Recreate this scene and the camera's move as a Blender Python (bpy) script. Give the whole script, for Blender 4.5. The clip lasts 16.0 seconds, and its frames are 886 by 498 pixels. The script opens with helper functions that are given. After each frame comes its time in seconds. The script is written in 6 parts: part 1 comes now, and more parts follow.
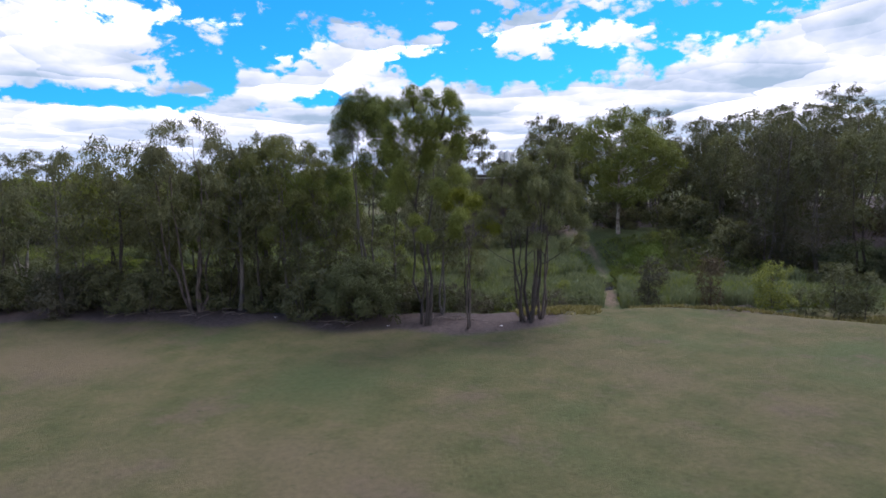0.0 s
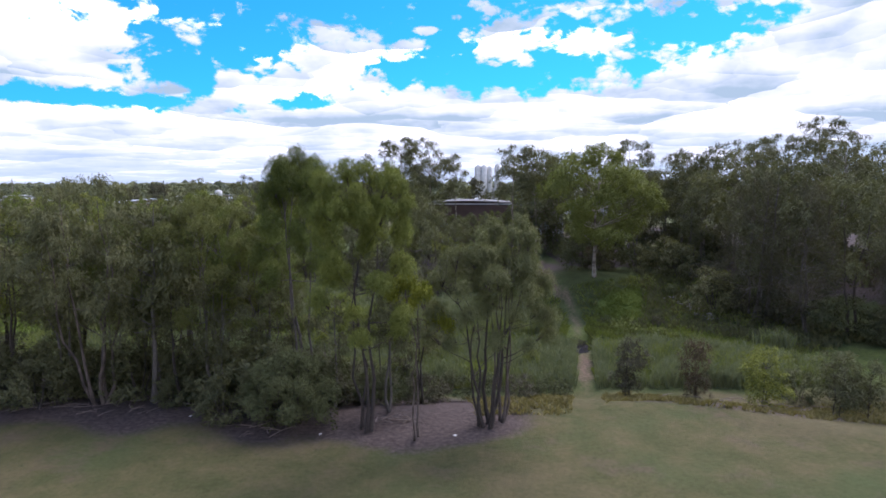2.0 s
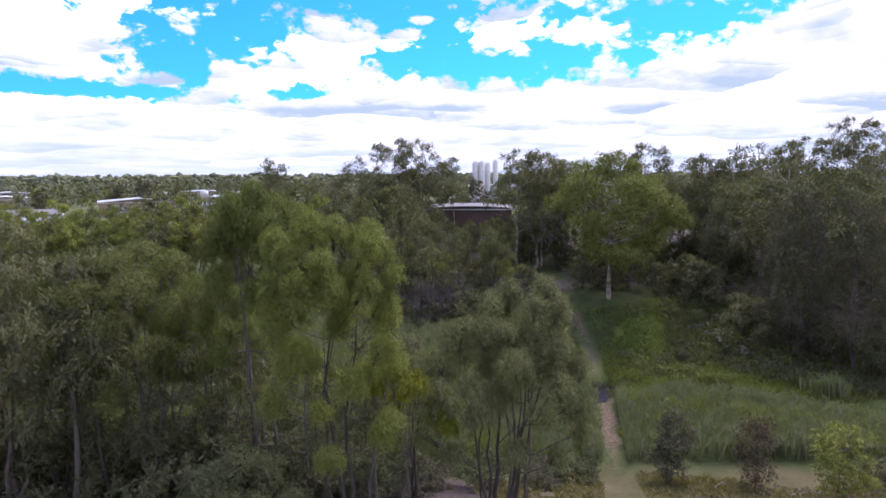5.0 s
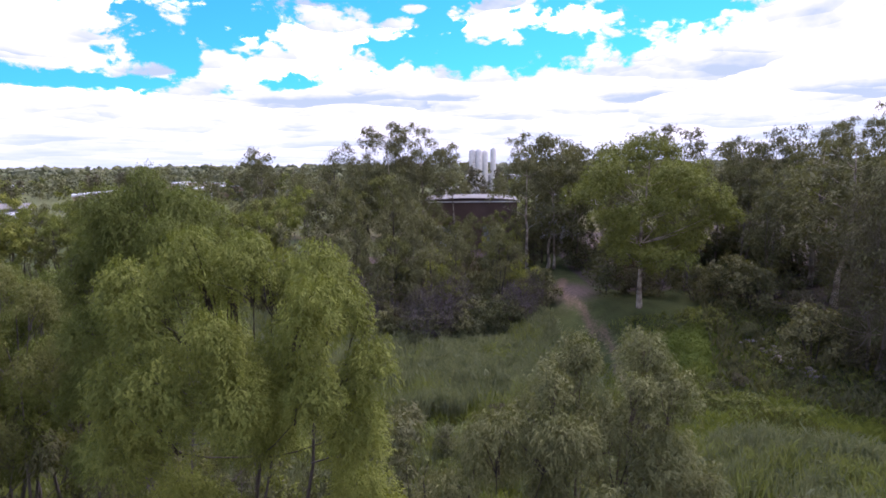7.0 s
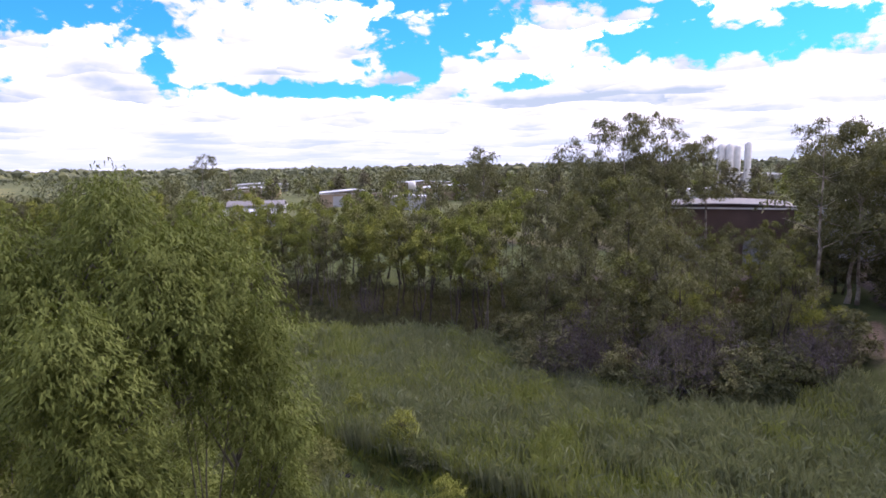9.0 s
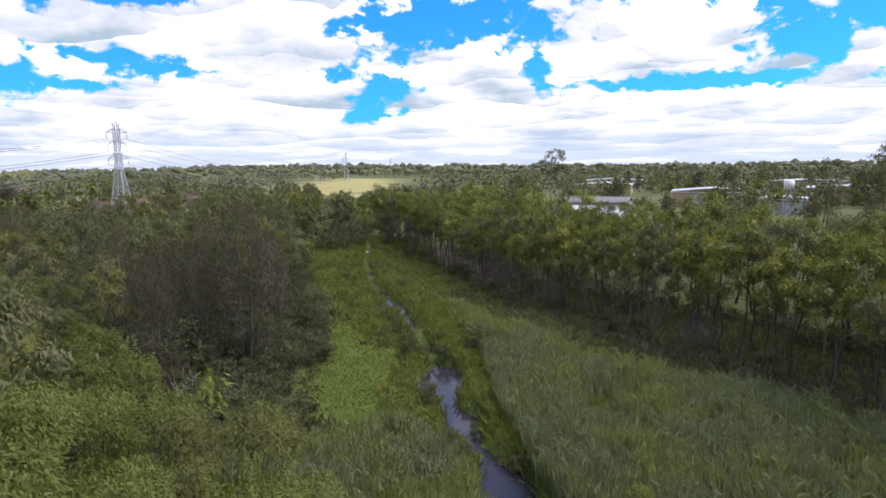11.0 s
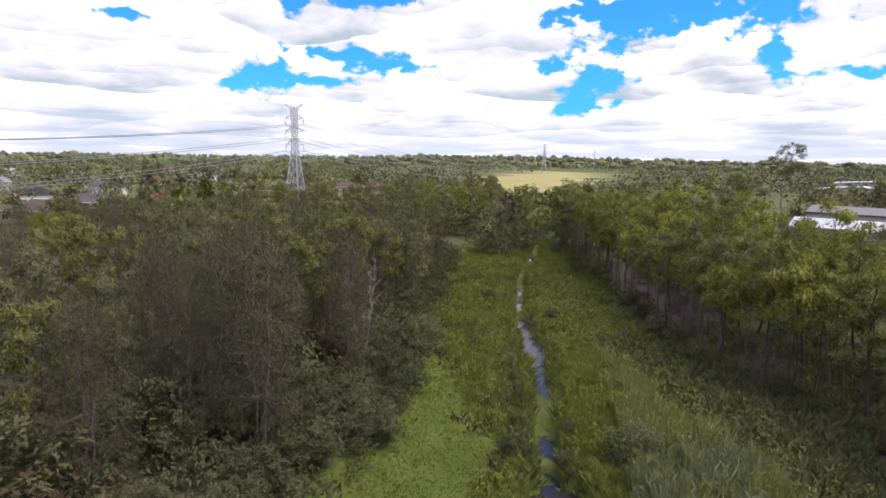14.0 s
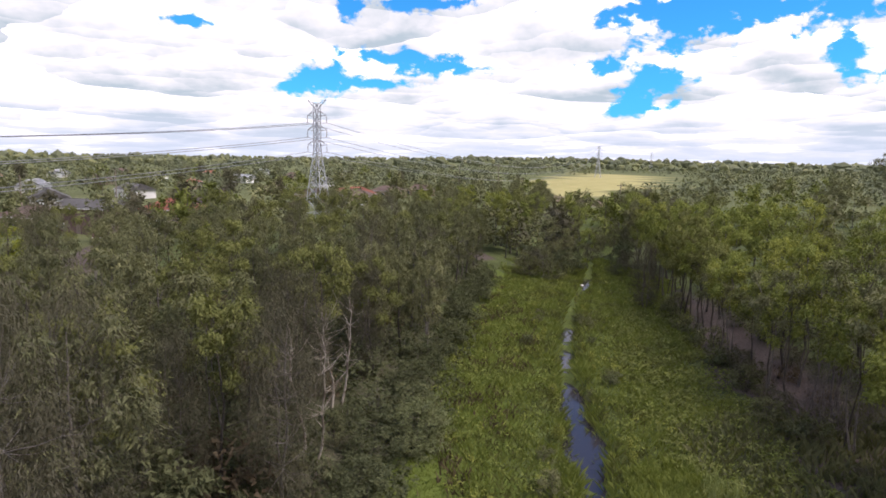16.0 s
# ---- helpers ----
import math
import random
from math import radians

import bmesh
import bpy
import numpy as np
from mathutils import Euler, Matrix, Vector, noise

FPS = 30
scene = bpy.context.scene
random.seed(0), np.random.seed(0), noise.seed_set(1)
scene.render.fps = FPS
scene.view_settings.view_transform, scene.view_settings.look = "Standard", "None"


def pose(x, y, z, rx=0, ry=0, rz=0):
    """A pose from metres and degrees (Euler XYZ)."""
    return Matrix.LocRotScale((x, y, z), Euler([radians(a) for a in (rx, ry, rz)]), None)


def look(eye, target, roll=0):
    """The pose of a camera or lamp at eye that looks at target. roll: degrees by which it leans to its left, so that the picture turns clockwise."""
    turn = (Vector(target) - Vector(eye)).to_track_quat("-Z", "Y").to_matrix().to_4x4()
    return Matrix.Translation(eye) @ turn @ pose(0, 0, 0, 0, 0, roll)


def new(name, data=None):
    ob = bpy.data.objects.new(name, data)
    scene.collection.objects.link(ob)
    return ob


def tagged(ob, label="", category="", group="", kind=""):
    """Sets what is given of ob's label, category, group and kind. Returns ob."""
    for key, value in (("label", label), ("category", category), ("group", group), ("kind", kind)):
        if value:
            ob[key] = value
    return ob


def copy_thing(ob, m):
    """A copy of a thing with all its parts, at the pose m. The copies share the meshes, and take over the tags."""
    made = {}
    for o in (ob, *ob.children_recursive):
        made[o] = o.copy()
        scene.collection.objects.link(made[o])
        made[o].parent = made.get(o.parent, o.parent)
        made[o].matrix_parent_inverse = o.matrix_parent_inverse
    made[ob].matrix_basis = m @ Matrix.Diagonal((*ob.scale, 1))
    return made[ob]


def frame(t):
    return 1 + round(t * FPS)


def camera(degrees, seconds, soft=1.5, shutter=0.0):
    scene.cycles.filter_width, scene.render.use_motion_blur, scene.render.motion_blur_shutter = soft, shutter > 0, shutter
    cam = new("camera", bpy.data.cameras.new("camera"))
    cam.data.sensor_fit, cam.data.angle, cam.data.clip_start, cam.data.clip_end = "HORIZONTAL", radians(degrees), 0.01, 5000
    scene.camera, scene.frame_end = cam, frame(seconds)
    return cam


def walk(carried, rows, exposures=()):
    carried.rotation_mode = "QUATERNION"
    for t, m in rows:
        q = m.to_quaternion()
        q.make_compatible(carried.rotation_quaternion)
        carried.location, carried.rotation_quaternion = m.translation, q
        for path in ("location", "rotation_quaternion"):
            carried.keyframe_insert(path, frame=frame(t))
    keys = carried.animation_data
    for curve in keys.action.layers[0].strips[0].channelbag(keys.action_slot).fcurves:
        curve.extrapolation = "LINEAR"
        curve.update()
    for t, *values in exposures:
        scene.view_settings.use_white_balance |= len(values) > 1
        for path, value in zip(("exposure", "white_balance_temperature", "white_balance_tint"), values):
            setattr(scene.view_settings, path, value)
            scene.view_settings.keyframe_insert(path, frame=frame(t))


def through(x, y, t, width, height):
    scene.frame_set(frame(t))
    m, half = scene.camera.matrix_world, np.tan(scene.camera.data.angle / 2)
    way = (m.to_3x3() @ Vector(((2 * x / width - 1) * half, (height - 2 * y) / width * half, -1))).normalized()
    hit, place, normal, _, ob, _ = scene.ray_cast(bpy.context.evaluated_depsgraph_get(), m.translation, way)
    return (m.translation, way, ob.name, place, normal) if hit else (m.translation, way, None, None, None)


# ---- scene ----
cam = camera(72.8, 16.0, soft=1.7)

PATH = [
    (0, (-8.537, -10.43, 9.974), (-8.535, -8.443, 9.748), -0.8),
    (0.5, (-7.661, -7.869, 10.742), (-7.606, -5.882, 10.52), -0.5),
    (1, (-6.989, -6.231, 12.149), (-6.918, -4.244, 11.931), -0.2),
    (1.5, (-6.663, -4.956, 13.317), (-6.627, -2.968, 13.098), -0.2),
    (2, (-6.447, -3.597, 14.487), (-6.375, -1.609, 14.275), -0.1),
    (2.5, (-6.386, -3.018, 15.879), (-6.317, -1.03, 15.672), 0.1),
    (3, (-6.388, -2.504, 17.054), (-6.378, -0.514, 16.853), -0.1),
    (3.5, (-6.416, -1.154, 17.412), (-6.357, 0.833, 17.194), -0.0),
    (6, (-6.126, 10.552, 16.924), (-6.02, 12.533, 16.667), -0.5),
    (6.5, (-6.2, 13.475, 16.87), (-6.064, 15.452, 16.598), -0.5),
    (7, (-6.396, 16.937, 16.909), (-6.295, 18.915, 16.634), -0.6),
    (7.5, (-6.471, 20.025, 17.011), (-6.361, 22.002, 16.731), -0.3),
    (8, (-6.739, 23.526, 16.9), (-6.622, 25.502, 16.617), -0.4),
    (8.5, (-7.2, 26.216, 17.035), (-7.152, 28.196, 16.755), -0.2),
    (8.6, (-7.292, 26.823, 17.038), (-7.327, 28.803, 16.76), -0.4),
    (8.7, (-7.383, 27.458, 17.032), (-7.559, 29.431, 16.756), -0.5),
    (8.8, (-7.474, 28.109, 17.02), (-7.865, 30.05, 16.746), -0.7),
    (8.9, (-7.563, 28.761, 17.007), (-8.106, 30.666, 16.735), -0.8),
    (9, (-7.65, 29.4, 17.0), (-8.275, 31.28, 16.73), -1.0),
    (9.1, (-7.732, 30.014, 16.999), (-8.365, 31.893, 16.731), -1.1),
    (9.2, (-7.811, 30.612, 17.002), (-8.46, 32.485, 16.735), -1.1),
    (9.3, (-7.889, 31.214, 17.006), (-8.593, 33.067, 16.74), -1.2),
    (9.4, (-7.968, 31.837, 17.006), (-8.793, 33.639, 16.741), -1.2),
    (9.5, (-8.05, 32.5, 17.0), (-8.968, 34.256, 16.737), -1.2),
    (9.6, (-8.114, 33.244, 16.985), (-9.165, 34.925, 16.724), -1.2),
    (9.7, (-8.159, 34.056, 16.964), (-9.342, 35.648, 16.704), -1.3),
    (9.8, (-8.217, 34.875, 16.94), (-9.518, 36.372, 16.681), -1.3),
    (9.9, (-8.32, 35.643, 16.917), (-9.683, 37.084, 16.66), -1.3),
    (10, (-8.5, 36.3, 16.9), (-9.908, 37.698, 16.644), -1.3),
    (10.2, (-8.959, 37.447, 16.874), (-10.423, 38.784, 16.616), -1.2),
    (12.3, (-14.313, 48.798, 16.626), (-16.06, 49.73, 16.347), 0.2),
    (12.5, (-14.942, 49.927, 16.615), (-16.737, 50.764, 16.334), 0.3),
    (13, (-18.163, 53.443, 16.758), (-19.974, 54.244, 16.476), 0.5),
    (13.5, (-22.505, 56.216, 16.709), (-24.355, 56.919, 16.418), 0.7),
    (14, (-26.411, 58.958, 16.825), (-28.276, 59.615, 16.529), 0.9),
    (14.5, (-30.447, 61.466, 16.882), (-32.306, 62.147, 16.597), 1.0),
    (15, (-35.088, 63.807, 16.794), (-36.983, 64.38, 16.507), 1.0),
    (15.5, (-39.151, 65.963, 16.86), (-41.062, 66.479, 16.574), 1.0),
    (16, (-44.436, 68.177, 16.972), (-46.351, 68.675, 16.679), 1.0),
]
walk(cam, [(t, look(eye, target, roll)) for t, eye, target, roll in PATH],
     [(0, 0.15, 5850, 25), (2, 0.32, 5900, 27), (3.5, 0.40, 5950, 29), (6, 0.55, 6120, 37), (8.5, 0.54, 6280, 38), (9.5, 0.43, 6360, 33), (10, 0.31, 6300, 23), (12.5, 0.36, 6680, 25), (14, 0.37, 6800, 26), (16, 0.36, 6840, 26)])

# ---- sky and sun ----
# openings in the cloud deck and loose puffs in them: azimuth (to the left of +y), elevation, half width, half height, in degrees
GAPS_NORTH = [(9.4, 16.4, 18.5, 2.4), (15.3, 13.1, 4.6, 2.6), (19.8, 9.8, 1.5, 2.3), (-6.1, 10.4, 11.7, 1.7), (2.3, 10.2, 3.6, 1.5), (-1.4, 13.6, 5.0, 2.3), (-13.3, 10.5, 4.5, 1.5), (-13.7, 13.6, 2.4, 1.5),
              (-22.9, 13.0, 5.7, 1.5), (-25.1, 13.4, 4.9, 1.2), (27.4, 7.1, 6.2, 0.75), (10.8, 7.5, 2.2, 0.7), (22.7, 10.9, 2.6, 2.5), (-12.0, 17.5, 16.0, 1.6)]
# the last western opening is unseen, added above the view for the creek to mirror
GAPS_WEST = [(51.0, 13.3, 7.2, 2.3), (55.6, 12.2, 3.0, 2.1), (61.3, 8.7, 1.5, 0.8), (56.9, 6.9, 2.4, 1.5), (58.9, 5.0, 1.9, 0.8), (86.2, 7.2, 2.8, 1.2), (79.3, 9.2, 4.2, 0.55), (75.7, 8.3, 2.5, 0.6),
             (81.8, 6.7, 2.6, 0.45), (42.9, 9.0, 1.0, 1.3), (30.6, 7.1, 7.8, 0.55), (98.2, 11.2, 1.3, 0.4), (84.2, 13.2, 0.8, 0.6), (43.5, 12.6, 3.0, 1.2),
             (49.0, 12.4, 7.0, 1.2), (77.5, 13.8, 3.0, 0.5), (59.0, 25.0, 10.0, 4.6)]
PUFFS = [(-7.6, 13.0, 3.1, 1.9), (1.0, 12.6, 1.8, 0.6), (-0.9, 13.9, 1.2, 0.4), (4.4, 11.2, 0.7, 0.3), (9.5, 9.8, 4.9, 2.1), (-15.7, 12.5, 4.2, 1.1), (31.0, 11.2, 7.8, 3.0), (48.0, 10.6, 3.1, 1.1), (5.0, 9.0, 3.0, 1.2)]
SUN_AZ, SUN_EL = -38.0, 58.0


def build_world():
    world = bpy.data.worlds.new("sky")
    scene.world = world
    world.use_nodes = True
    nt = world.node_tree
    nt.nodes.clear()

    def add(kind, **inputs):
        n = nt.nodes.new(kind)
        for k, v in inputs.items():
            n.inputs[k].default_value = v
        return n

    def math_node(op, a, b=None, c=None):
        n = nt.nodes.new("ShaderNodeMath")
        n.operation = op
        for i, v in enumerate((a, b, c)):
            if v is None:
                continue
            if isinstance(v, (int, float)):
                n.inputs[i].default_value = v
            else:
                nt.links.new(v, n.inputs[i])
        return n.outputs[0]

    def step(v, a, b):
        n = nt.nodes.new("ShaderNodeMapRange")
        n.interpolation_type = "SMOOTHSTEP"
        n.inputs["From Min"].default_value, n.inputs["From Max"].default_value = a, b
        nt.links.new(v, n.inputs["Value"])
        return n.outputs["Result"]

    def blend(f, a, b):
        n = nt.nodes.new("ShaderNodeMix")
        n.data_type = "RGBA"
        for s, v in ((n.inputs[0], f), (n.inputs[6], a), (n.inputs[7], b)):
            if isinstance(v, tuple):
                s.default_value = (*v, 1)
            else:
                nt.links.new(v, s)
        return n.outputs[2]
    co = nt.nodes.new("ShaderNodeTexCoord")
    ray = co.outputs["Generated"]
    sep = nt.nodes.new("ShaderNodeSeparateXYZ")
    nt.links.new(ray, sep.inputs[0])
    up = sep.outputs["Z"]
    # cloud layer: the ray's meeting with a flat deck, so that clouds flatten towards the horizon
    deck = nt.nodes.new("ShaderNodeVectorMath")
    deck.operation = "DIVIDE"
    nt.links.new(ray, deck.inputs[0])
    low = math_node("ADD", math_node("MAXIMUM", up, 0.0), 0.10)
    comb = nt.nodes.new("ShaderNodeCombineXYZ")
    for i in range(3):
        nt.links.new(low, comb.inputs[i])
    nt.links.new(comb.outputs[0], deck.inputs[1])

    def cloud_noise(scale, detail, rough, source):
        n = add("ShaderNodeTexNoise", Scale=scale, Detail=detail, Roughness=rough)
        nt.links.new(source, n.inputs["Vector"])
        return n.outputs["Fac"]

    def cells(scale, source):
        """Distance to the nearest puff's middle, and that middle."""
        n = add("ShaderNodeTexVoronoi", Scale=scale)
        nt.links.new(source, n.inputs["Vector"])
        return n.outputs["Distance"], n.outputs["Position"]

    def warped(source, scale, amount):
        n = add("ShaderNodeTexNoise", Scale=scale, Detail=3.0, Roughness=0.5)
        nt.links.new(source, n.inputs["Vector"])
        m = nt.nodes.new("ShaderNodeVectorMath")
        m.operation = "MULTIPLY_ADD"
        nt.links.new(n.outputs["Color"], m.inputs[0])
        m.inputs[1].default_value = (amount, amount, amount)
        nt.links.new(source, m.inputs[2])
        return m.outputs[0]
    tall = add("ShaderNodeMapping", Scale=(1, 1, 1.7))
    nt.links.new(ray, tall.inputs["Vector"])
    lumps, _ = cells(20, warped(tall.outputs[0], 14, 0.05))
    knobs, _ = cells(52, warped(tall.outputs[0], 30, 0.02))
    fuzz = cloud_noise(26, 8, 0.68, warped(tall.outputs[0], 9, 0.06))
    shape = cloud_noise(0.8, 6, 0.55, deck.outputs[0])
    # a heap of cloud is white above and grey along its flat base, which lies farther out on the deck
    reach = nt.nodes.new("ShaderNodeVectorMath")
    reach.operation = "LENGTH"
    flat = nt.nodes.new("ShaderNodeVectorMath")
    flat.operation = "MULTIPLY"
    flat.inputs[1].default_value = (1, 1, 0)
    nt.links.new(deck.outputs[0], flat.inputs[0])
    plan = warped(flat.outputs[0], 1.6, 0.5)
    nt.links.new(plan, reach.inputs[0])

    def underside(scale):
        _, middle = cells(scale, plan)
        far = nt.nodes.new("ShaderNodeVectorMath")
        far.operation = "LENGTH"
        nt.links.new(middle, far.inputs[0])
        return math_node("MULTIPLY", math_node("SUBTRACT", reach.outputs["Value"], far.outputs["Value"]), scale)
    soft = cloud_noise(9, 5, 0.55, tall.outputs[0])
    banks = cloud_noise(1.3, 4, 0.5, deck.outputs[0])
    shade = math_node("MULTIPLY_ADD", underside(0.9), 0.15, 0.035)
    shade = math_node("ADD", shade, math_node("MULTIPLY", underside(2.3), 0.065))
    shade = math_node("ADD", shade, math_node("MULTIPLY", soft, 0.45))
    shade = math_node("ADD", shade, math_node("MULTIPLY", banks, 0.50))

    def field(spots):
        best = None
        for az, el, rx, ry in spots:
            a, e = radians(az), radians(el)
            mp = nt.nodes.new("ShaderNodeMapping")
            mp.vector_type = "TEXTURE"
            mp.inputs["Location"].default_value = (-math.sin(a) * math.cos(e), math.cos(a) * math.cos(e), math.sin(e))
            mp.inputs["Rotation"].default_value = (e, 0, a)
            mp.inputs["Scale"].default_value = (radians(rx), 1.0, radians(ry))
            nt.links.new(ray, mp.inputs["Vector"])
            ln = nt.nodes.new("ShaderNodeVectorMath")
            ln.operation = "LENGTH"
            nt.links.new(mp.outputs[0], ln.inputs[0])
            v = ln.outputs["Value"]
            best = v if best is None else math_node("MINIMUM", best, v)
        return best
    rag = math_node("ADD", math_node("MULTIPLY_ADD", lumps, 0.9, -0.38), math_node("MULTIPLY_ADD", knobs, 0.5, -0.2))
    rag = math_node("ADD", rag, math_node("MULTIPLY_ADD", fuzz, 2.6, -1.3))
    north = step(math_node("SUBTRACT", field(GAPS_NORTH), rag), 1.22, 0.72)
    west = step(math_node("SUBTRACT", field(GAPS_WEST), math_node("MULTIPLY", rag, 1.5)), 1.34, 0.58)
    gap = math_node("MAXIMUM", north, west)
    puff = step(math_node("ADD", field(PUFFS), rag), 1.2, 0.8)
    # away from the view, a broken deck of cloud goes on
    high = math_node("MULTIPLY", step(shape, 0.58, 0.46), step(up, 0.36, 0.50))
    open_sky = math_node("MAXIMUM", math_node("MULTIPLY", gap, math_node("SUBTRACT", 1.0, puff)), high)
    sky = nt.nodes.new("ShaderNodeTexSky")
    sky.sky_type, sky.sun_disc = "NISHITA", False
    sky.sun_elevation, sky.sun_rotation = radians(SUN_EL), radians(-SUN_AZ)
    tint = nt.nodes.new("ShaderNodeMix")
    tint.data_type, tint.blend_type = "RGBA", "MULTIPLY"
    tint.inputs[0].default_value = 1.0
    nt.links.new(sky.outputs[0], tint.inputs[6])
    tint.inputs[7].default_value = (0.012, 0.100, 0.165, 1)
    tone = nt.nodes.new("ShaderNodeValToRGB")
    el = tone.color_ramp.elements
    el.new(0.5)
    el.new(0.6)
    for item, (p, c) in zip(el, ((0.36, (2.2, 2.22, 2.26)), (0.46, (0.98, 1.0, 1.03)), (0.55, (0.70, 0.785, 0.83)), (0.66, (0.39, 0.525, 0.59)))):
        item.position, item.color = p, (*c, 1)
    nt.links.new(shade, tone.inputs["Fac"])
    # a cloud deck is brightest overhead
    zenith = nt.nodes.new("ShaderNodeMapRange")
    nt.links.new(up, zenith.inputs["Value"])
    for name, v in (("From Min", 0.28), ("From Max", 0.95), ("To Min", 0.95), ("To Max", 2.8)):
        zenith.inputs[name].default_value = v
    lift = nt.nodes.new("ShaderNodeVectorMath")
    lift.operation = "SCALE"
    nt.links.new(tone.outputs["Color"], lift.inputs[0])
    nt.links.new(zenith.outputs["Result"], lift.inputs["Scale"])
    cloud = lift.outputs[0]
    haze = step(up, 0.11, -0.01)
    cloud = blend(math_node("MULTIPLY", haze, 0.85), cloud, (0.52, 0.645, 0.79))
    col = blend(open_sky, cloud, tint.outputs[2])
    bg = add("ShaderNodeBackground", Strength=1.0)
    nt.links.new(col, bg.inputs["Color"])
    out = nt.nodes.new("ShaderNodeOutputWorld")
    nt.links.new(bg.outputs[0], out.inputs["Surface"])


build_world()
sun = new("sun", bpy.data.lights.new("sun", "SUN"))
sun.data.energy, sun.data.angle, sun.data.color = 3.1, radians(30), (1.0, 0.94, 0.84)
sun.matrix_world = look((0, 0, 60), (math.sin(radians(SUN_AZ)) * math.cos(radians(SUN_EL)), -math.cos(radians(SUN_AZ)) * math.cos(radians(SUN_EL)), 60 - math.sin(radians(SUN_EL))))

# ---- helpers of this scene ----


def smooth(a, b, v):
    k = np.clip((np.asarray(v, float) - a) / (b - a), 0, 1)
    return k * k * (3 - 2 * k)


def poly_dist(x, y, pts):
    """Distance to a polyline, and the side (positive: to its right as it runs)."""
    x, y = np.asarray(x, float), np.asarray(y, float)
    best, side = np.full(x.shape, 1e9), np.ones(x.shape)
    for (ax, ay), (bx, by) in zip(pts, pts[1:]):
        vx, vy = bx - ax, by - ay
        k = np.clip(((x - ax) * vx + (y - ay) * vy) / (vx * vx + vy * vy), 0, 1)
        dx, dy = x - ax - k * vx, y - ay - k * vy
        d = np.hypot(dx, dy)
        s = np.sign(vx * dy - vy * dx)
        near = d < best
        best, side = np.where(near, d, best), np.where(near, -s, side)
    return best, side


def inside(x, y, poly):
    x, y = np.asarray(x, float), np.asarray(y, float)
    hit = np.zeros(x.shape, bool)
    for (ax, ay), (bx, by) in zip(poly, poly[1:] + poly[:1]):
        c = (ay > y) != (by > y)
        hit ^= c & (x < (bx - ax) * (y - ay) / ((by - ay) or 1e-9) + ax)
    return hit


def mesh_of(name, verts, faces, mat, smooth_shade=False):
    """A mesh from arrays; faces is an (n, 3) or (n, 4) array."""
    me = bpy.data.meshes.new(name)
    verts, faces = np.asarray(verts, np.float32), np.asarray(faces, np.int32)
    n = faces.shape[1]
    me.vertices.add(len(verts))
    me.vertices.foreach_set("co", verts.ravel())
    me.loops.add(faces.size)
    me.loops.foreach_set("vertex_index", faces.ravel())
    me.polygons.add(len(faces))
    me.polygons.foreach_set("loop_start", np.arange(0, faces.size, n, dtype=np.int32))
    me.polygons.foreach_set("use_smooth", np.full(len(faces), smooth_shade))
    me.update(calc_edges=True)
    me.materials.append(mat)
    return me


def child(name, data, parent, label=""):
    ob = new(name, data)
    ob.parent = parent
    return tagged(ob, label)


def part(name, bm, material, parent, label=""):
    me = bpy.data.meshes.new(name)
    bm.to_mesh(me)
    bm.free()
    me.materials.append(material)
    return child(name, me, parent, label)


def add_box(bm, lo, hi):
    m = Matrix.Translation([(a + b) / 2 for a, b in zip(lo, hi)]) @ Matrix.Diagonal([b - a for a, b in zip(lo, hi)] + [1])
    bmesh.ops.create_cube(bm, size=1, matrix=m)
    return bm


def box(lo, hi):
    return add_box(bmesh.new(), lo, hi)


def add_bar(bm, a, b, w):
    """A square bar from a to b."""
    a, b = Vector(a), Vector(b)
    m = (b - a).to_track_quat("Z", "Y").to_matrix().to_4x4()
    m = Matrix.Translation((a + b) / 2) @ m @ Matrix.Diagonal((w, w, (b - a).length, 1))
    bmesh.ops.create_cube(bm, size=1, matrix=m)
    return bm


# ---- materials ----
def material(name):
    mat = bpy.data.materials.new(name)
    mat.use_nodes = True
    nt = mat.node_tree
    return mat, nt, nt.nodes["Principled BSDF"]


def node(nt, kind, **settings):
    n = nt.nodes.new(kind)
    for k, v in settings.items():
        if k == "blend_type":
            n.blend_type = v
        elif k == "operation":
            n.operation = v
        elif k == "data_type":
            n.data_type = v
        elif k == "vector_type":
            n.vector_type = v
        elif k == "attribute_name":
            n.attribute_name = v
        elif k == "noise_dimensions":
            n.noise_dimensions = v
        else:
            n.inputs[k].default_value = v
    return n


def ramp(nt, fac, stops):
    r = nt.nodes.new("ShaderNodeValToRGB")
    e = r.color_ramp.elements
    while len(e) < len(stops):
        e.new(0.5)
    for el, (p, c) in zip(e, stops):
        el.position, el.color = p, (*c, 1)
    nt.links.new(fac, r.inputs["Fac"])
    return r.outputs["Color"]


def mix(nt, fac, a, b, blend="MIX"):
    m = nt.nodes.new("ShaderNodeMix")
    m.data_type, m.blend_type = "RGBA", blend
    for sock, v in ((m.inputs[0], fac), (m.inputs[6], a), (m.inputs[7], b)):
        if isinstance(v, (int, float)):
            sock.default_value = v
        elif isinstance(v, tuple):
            sock.default_value = (*v, 1)
        else:
            nt.links.new(v, sock)
    return m.outputs[2]


def noise_of(nt, scale, detail=4.0, rough=0.55, space="Object"):
    co = nt.nodes.new("ShaderNodeTexCoord")
    n = node(nt, "ShaderNodeTexNoise", Scale=scale, Detail=detail, Roughness=rough)
    nt.links.new(co.outputs[space], n.inputs["Vector"])
    return n.outputs["Fac"]


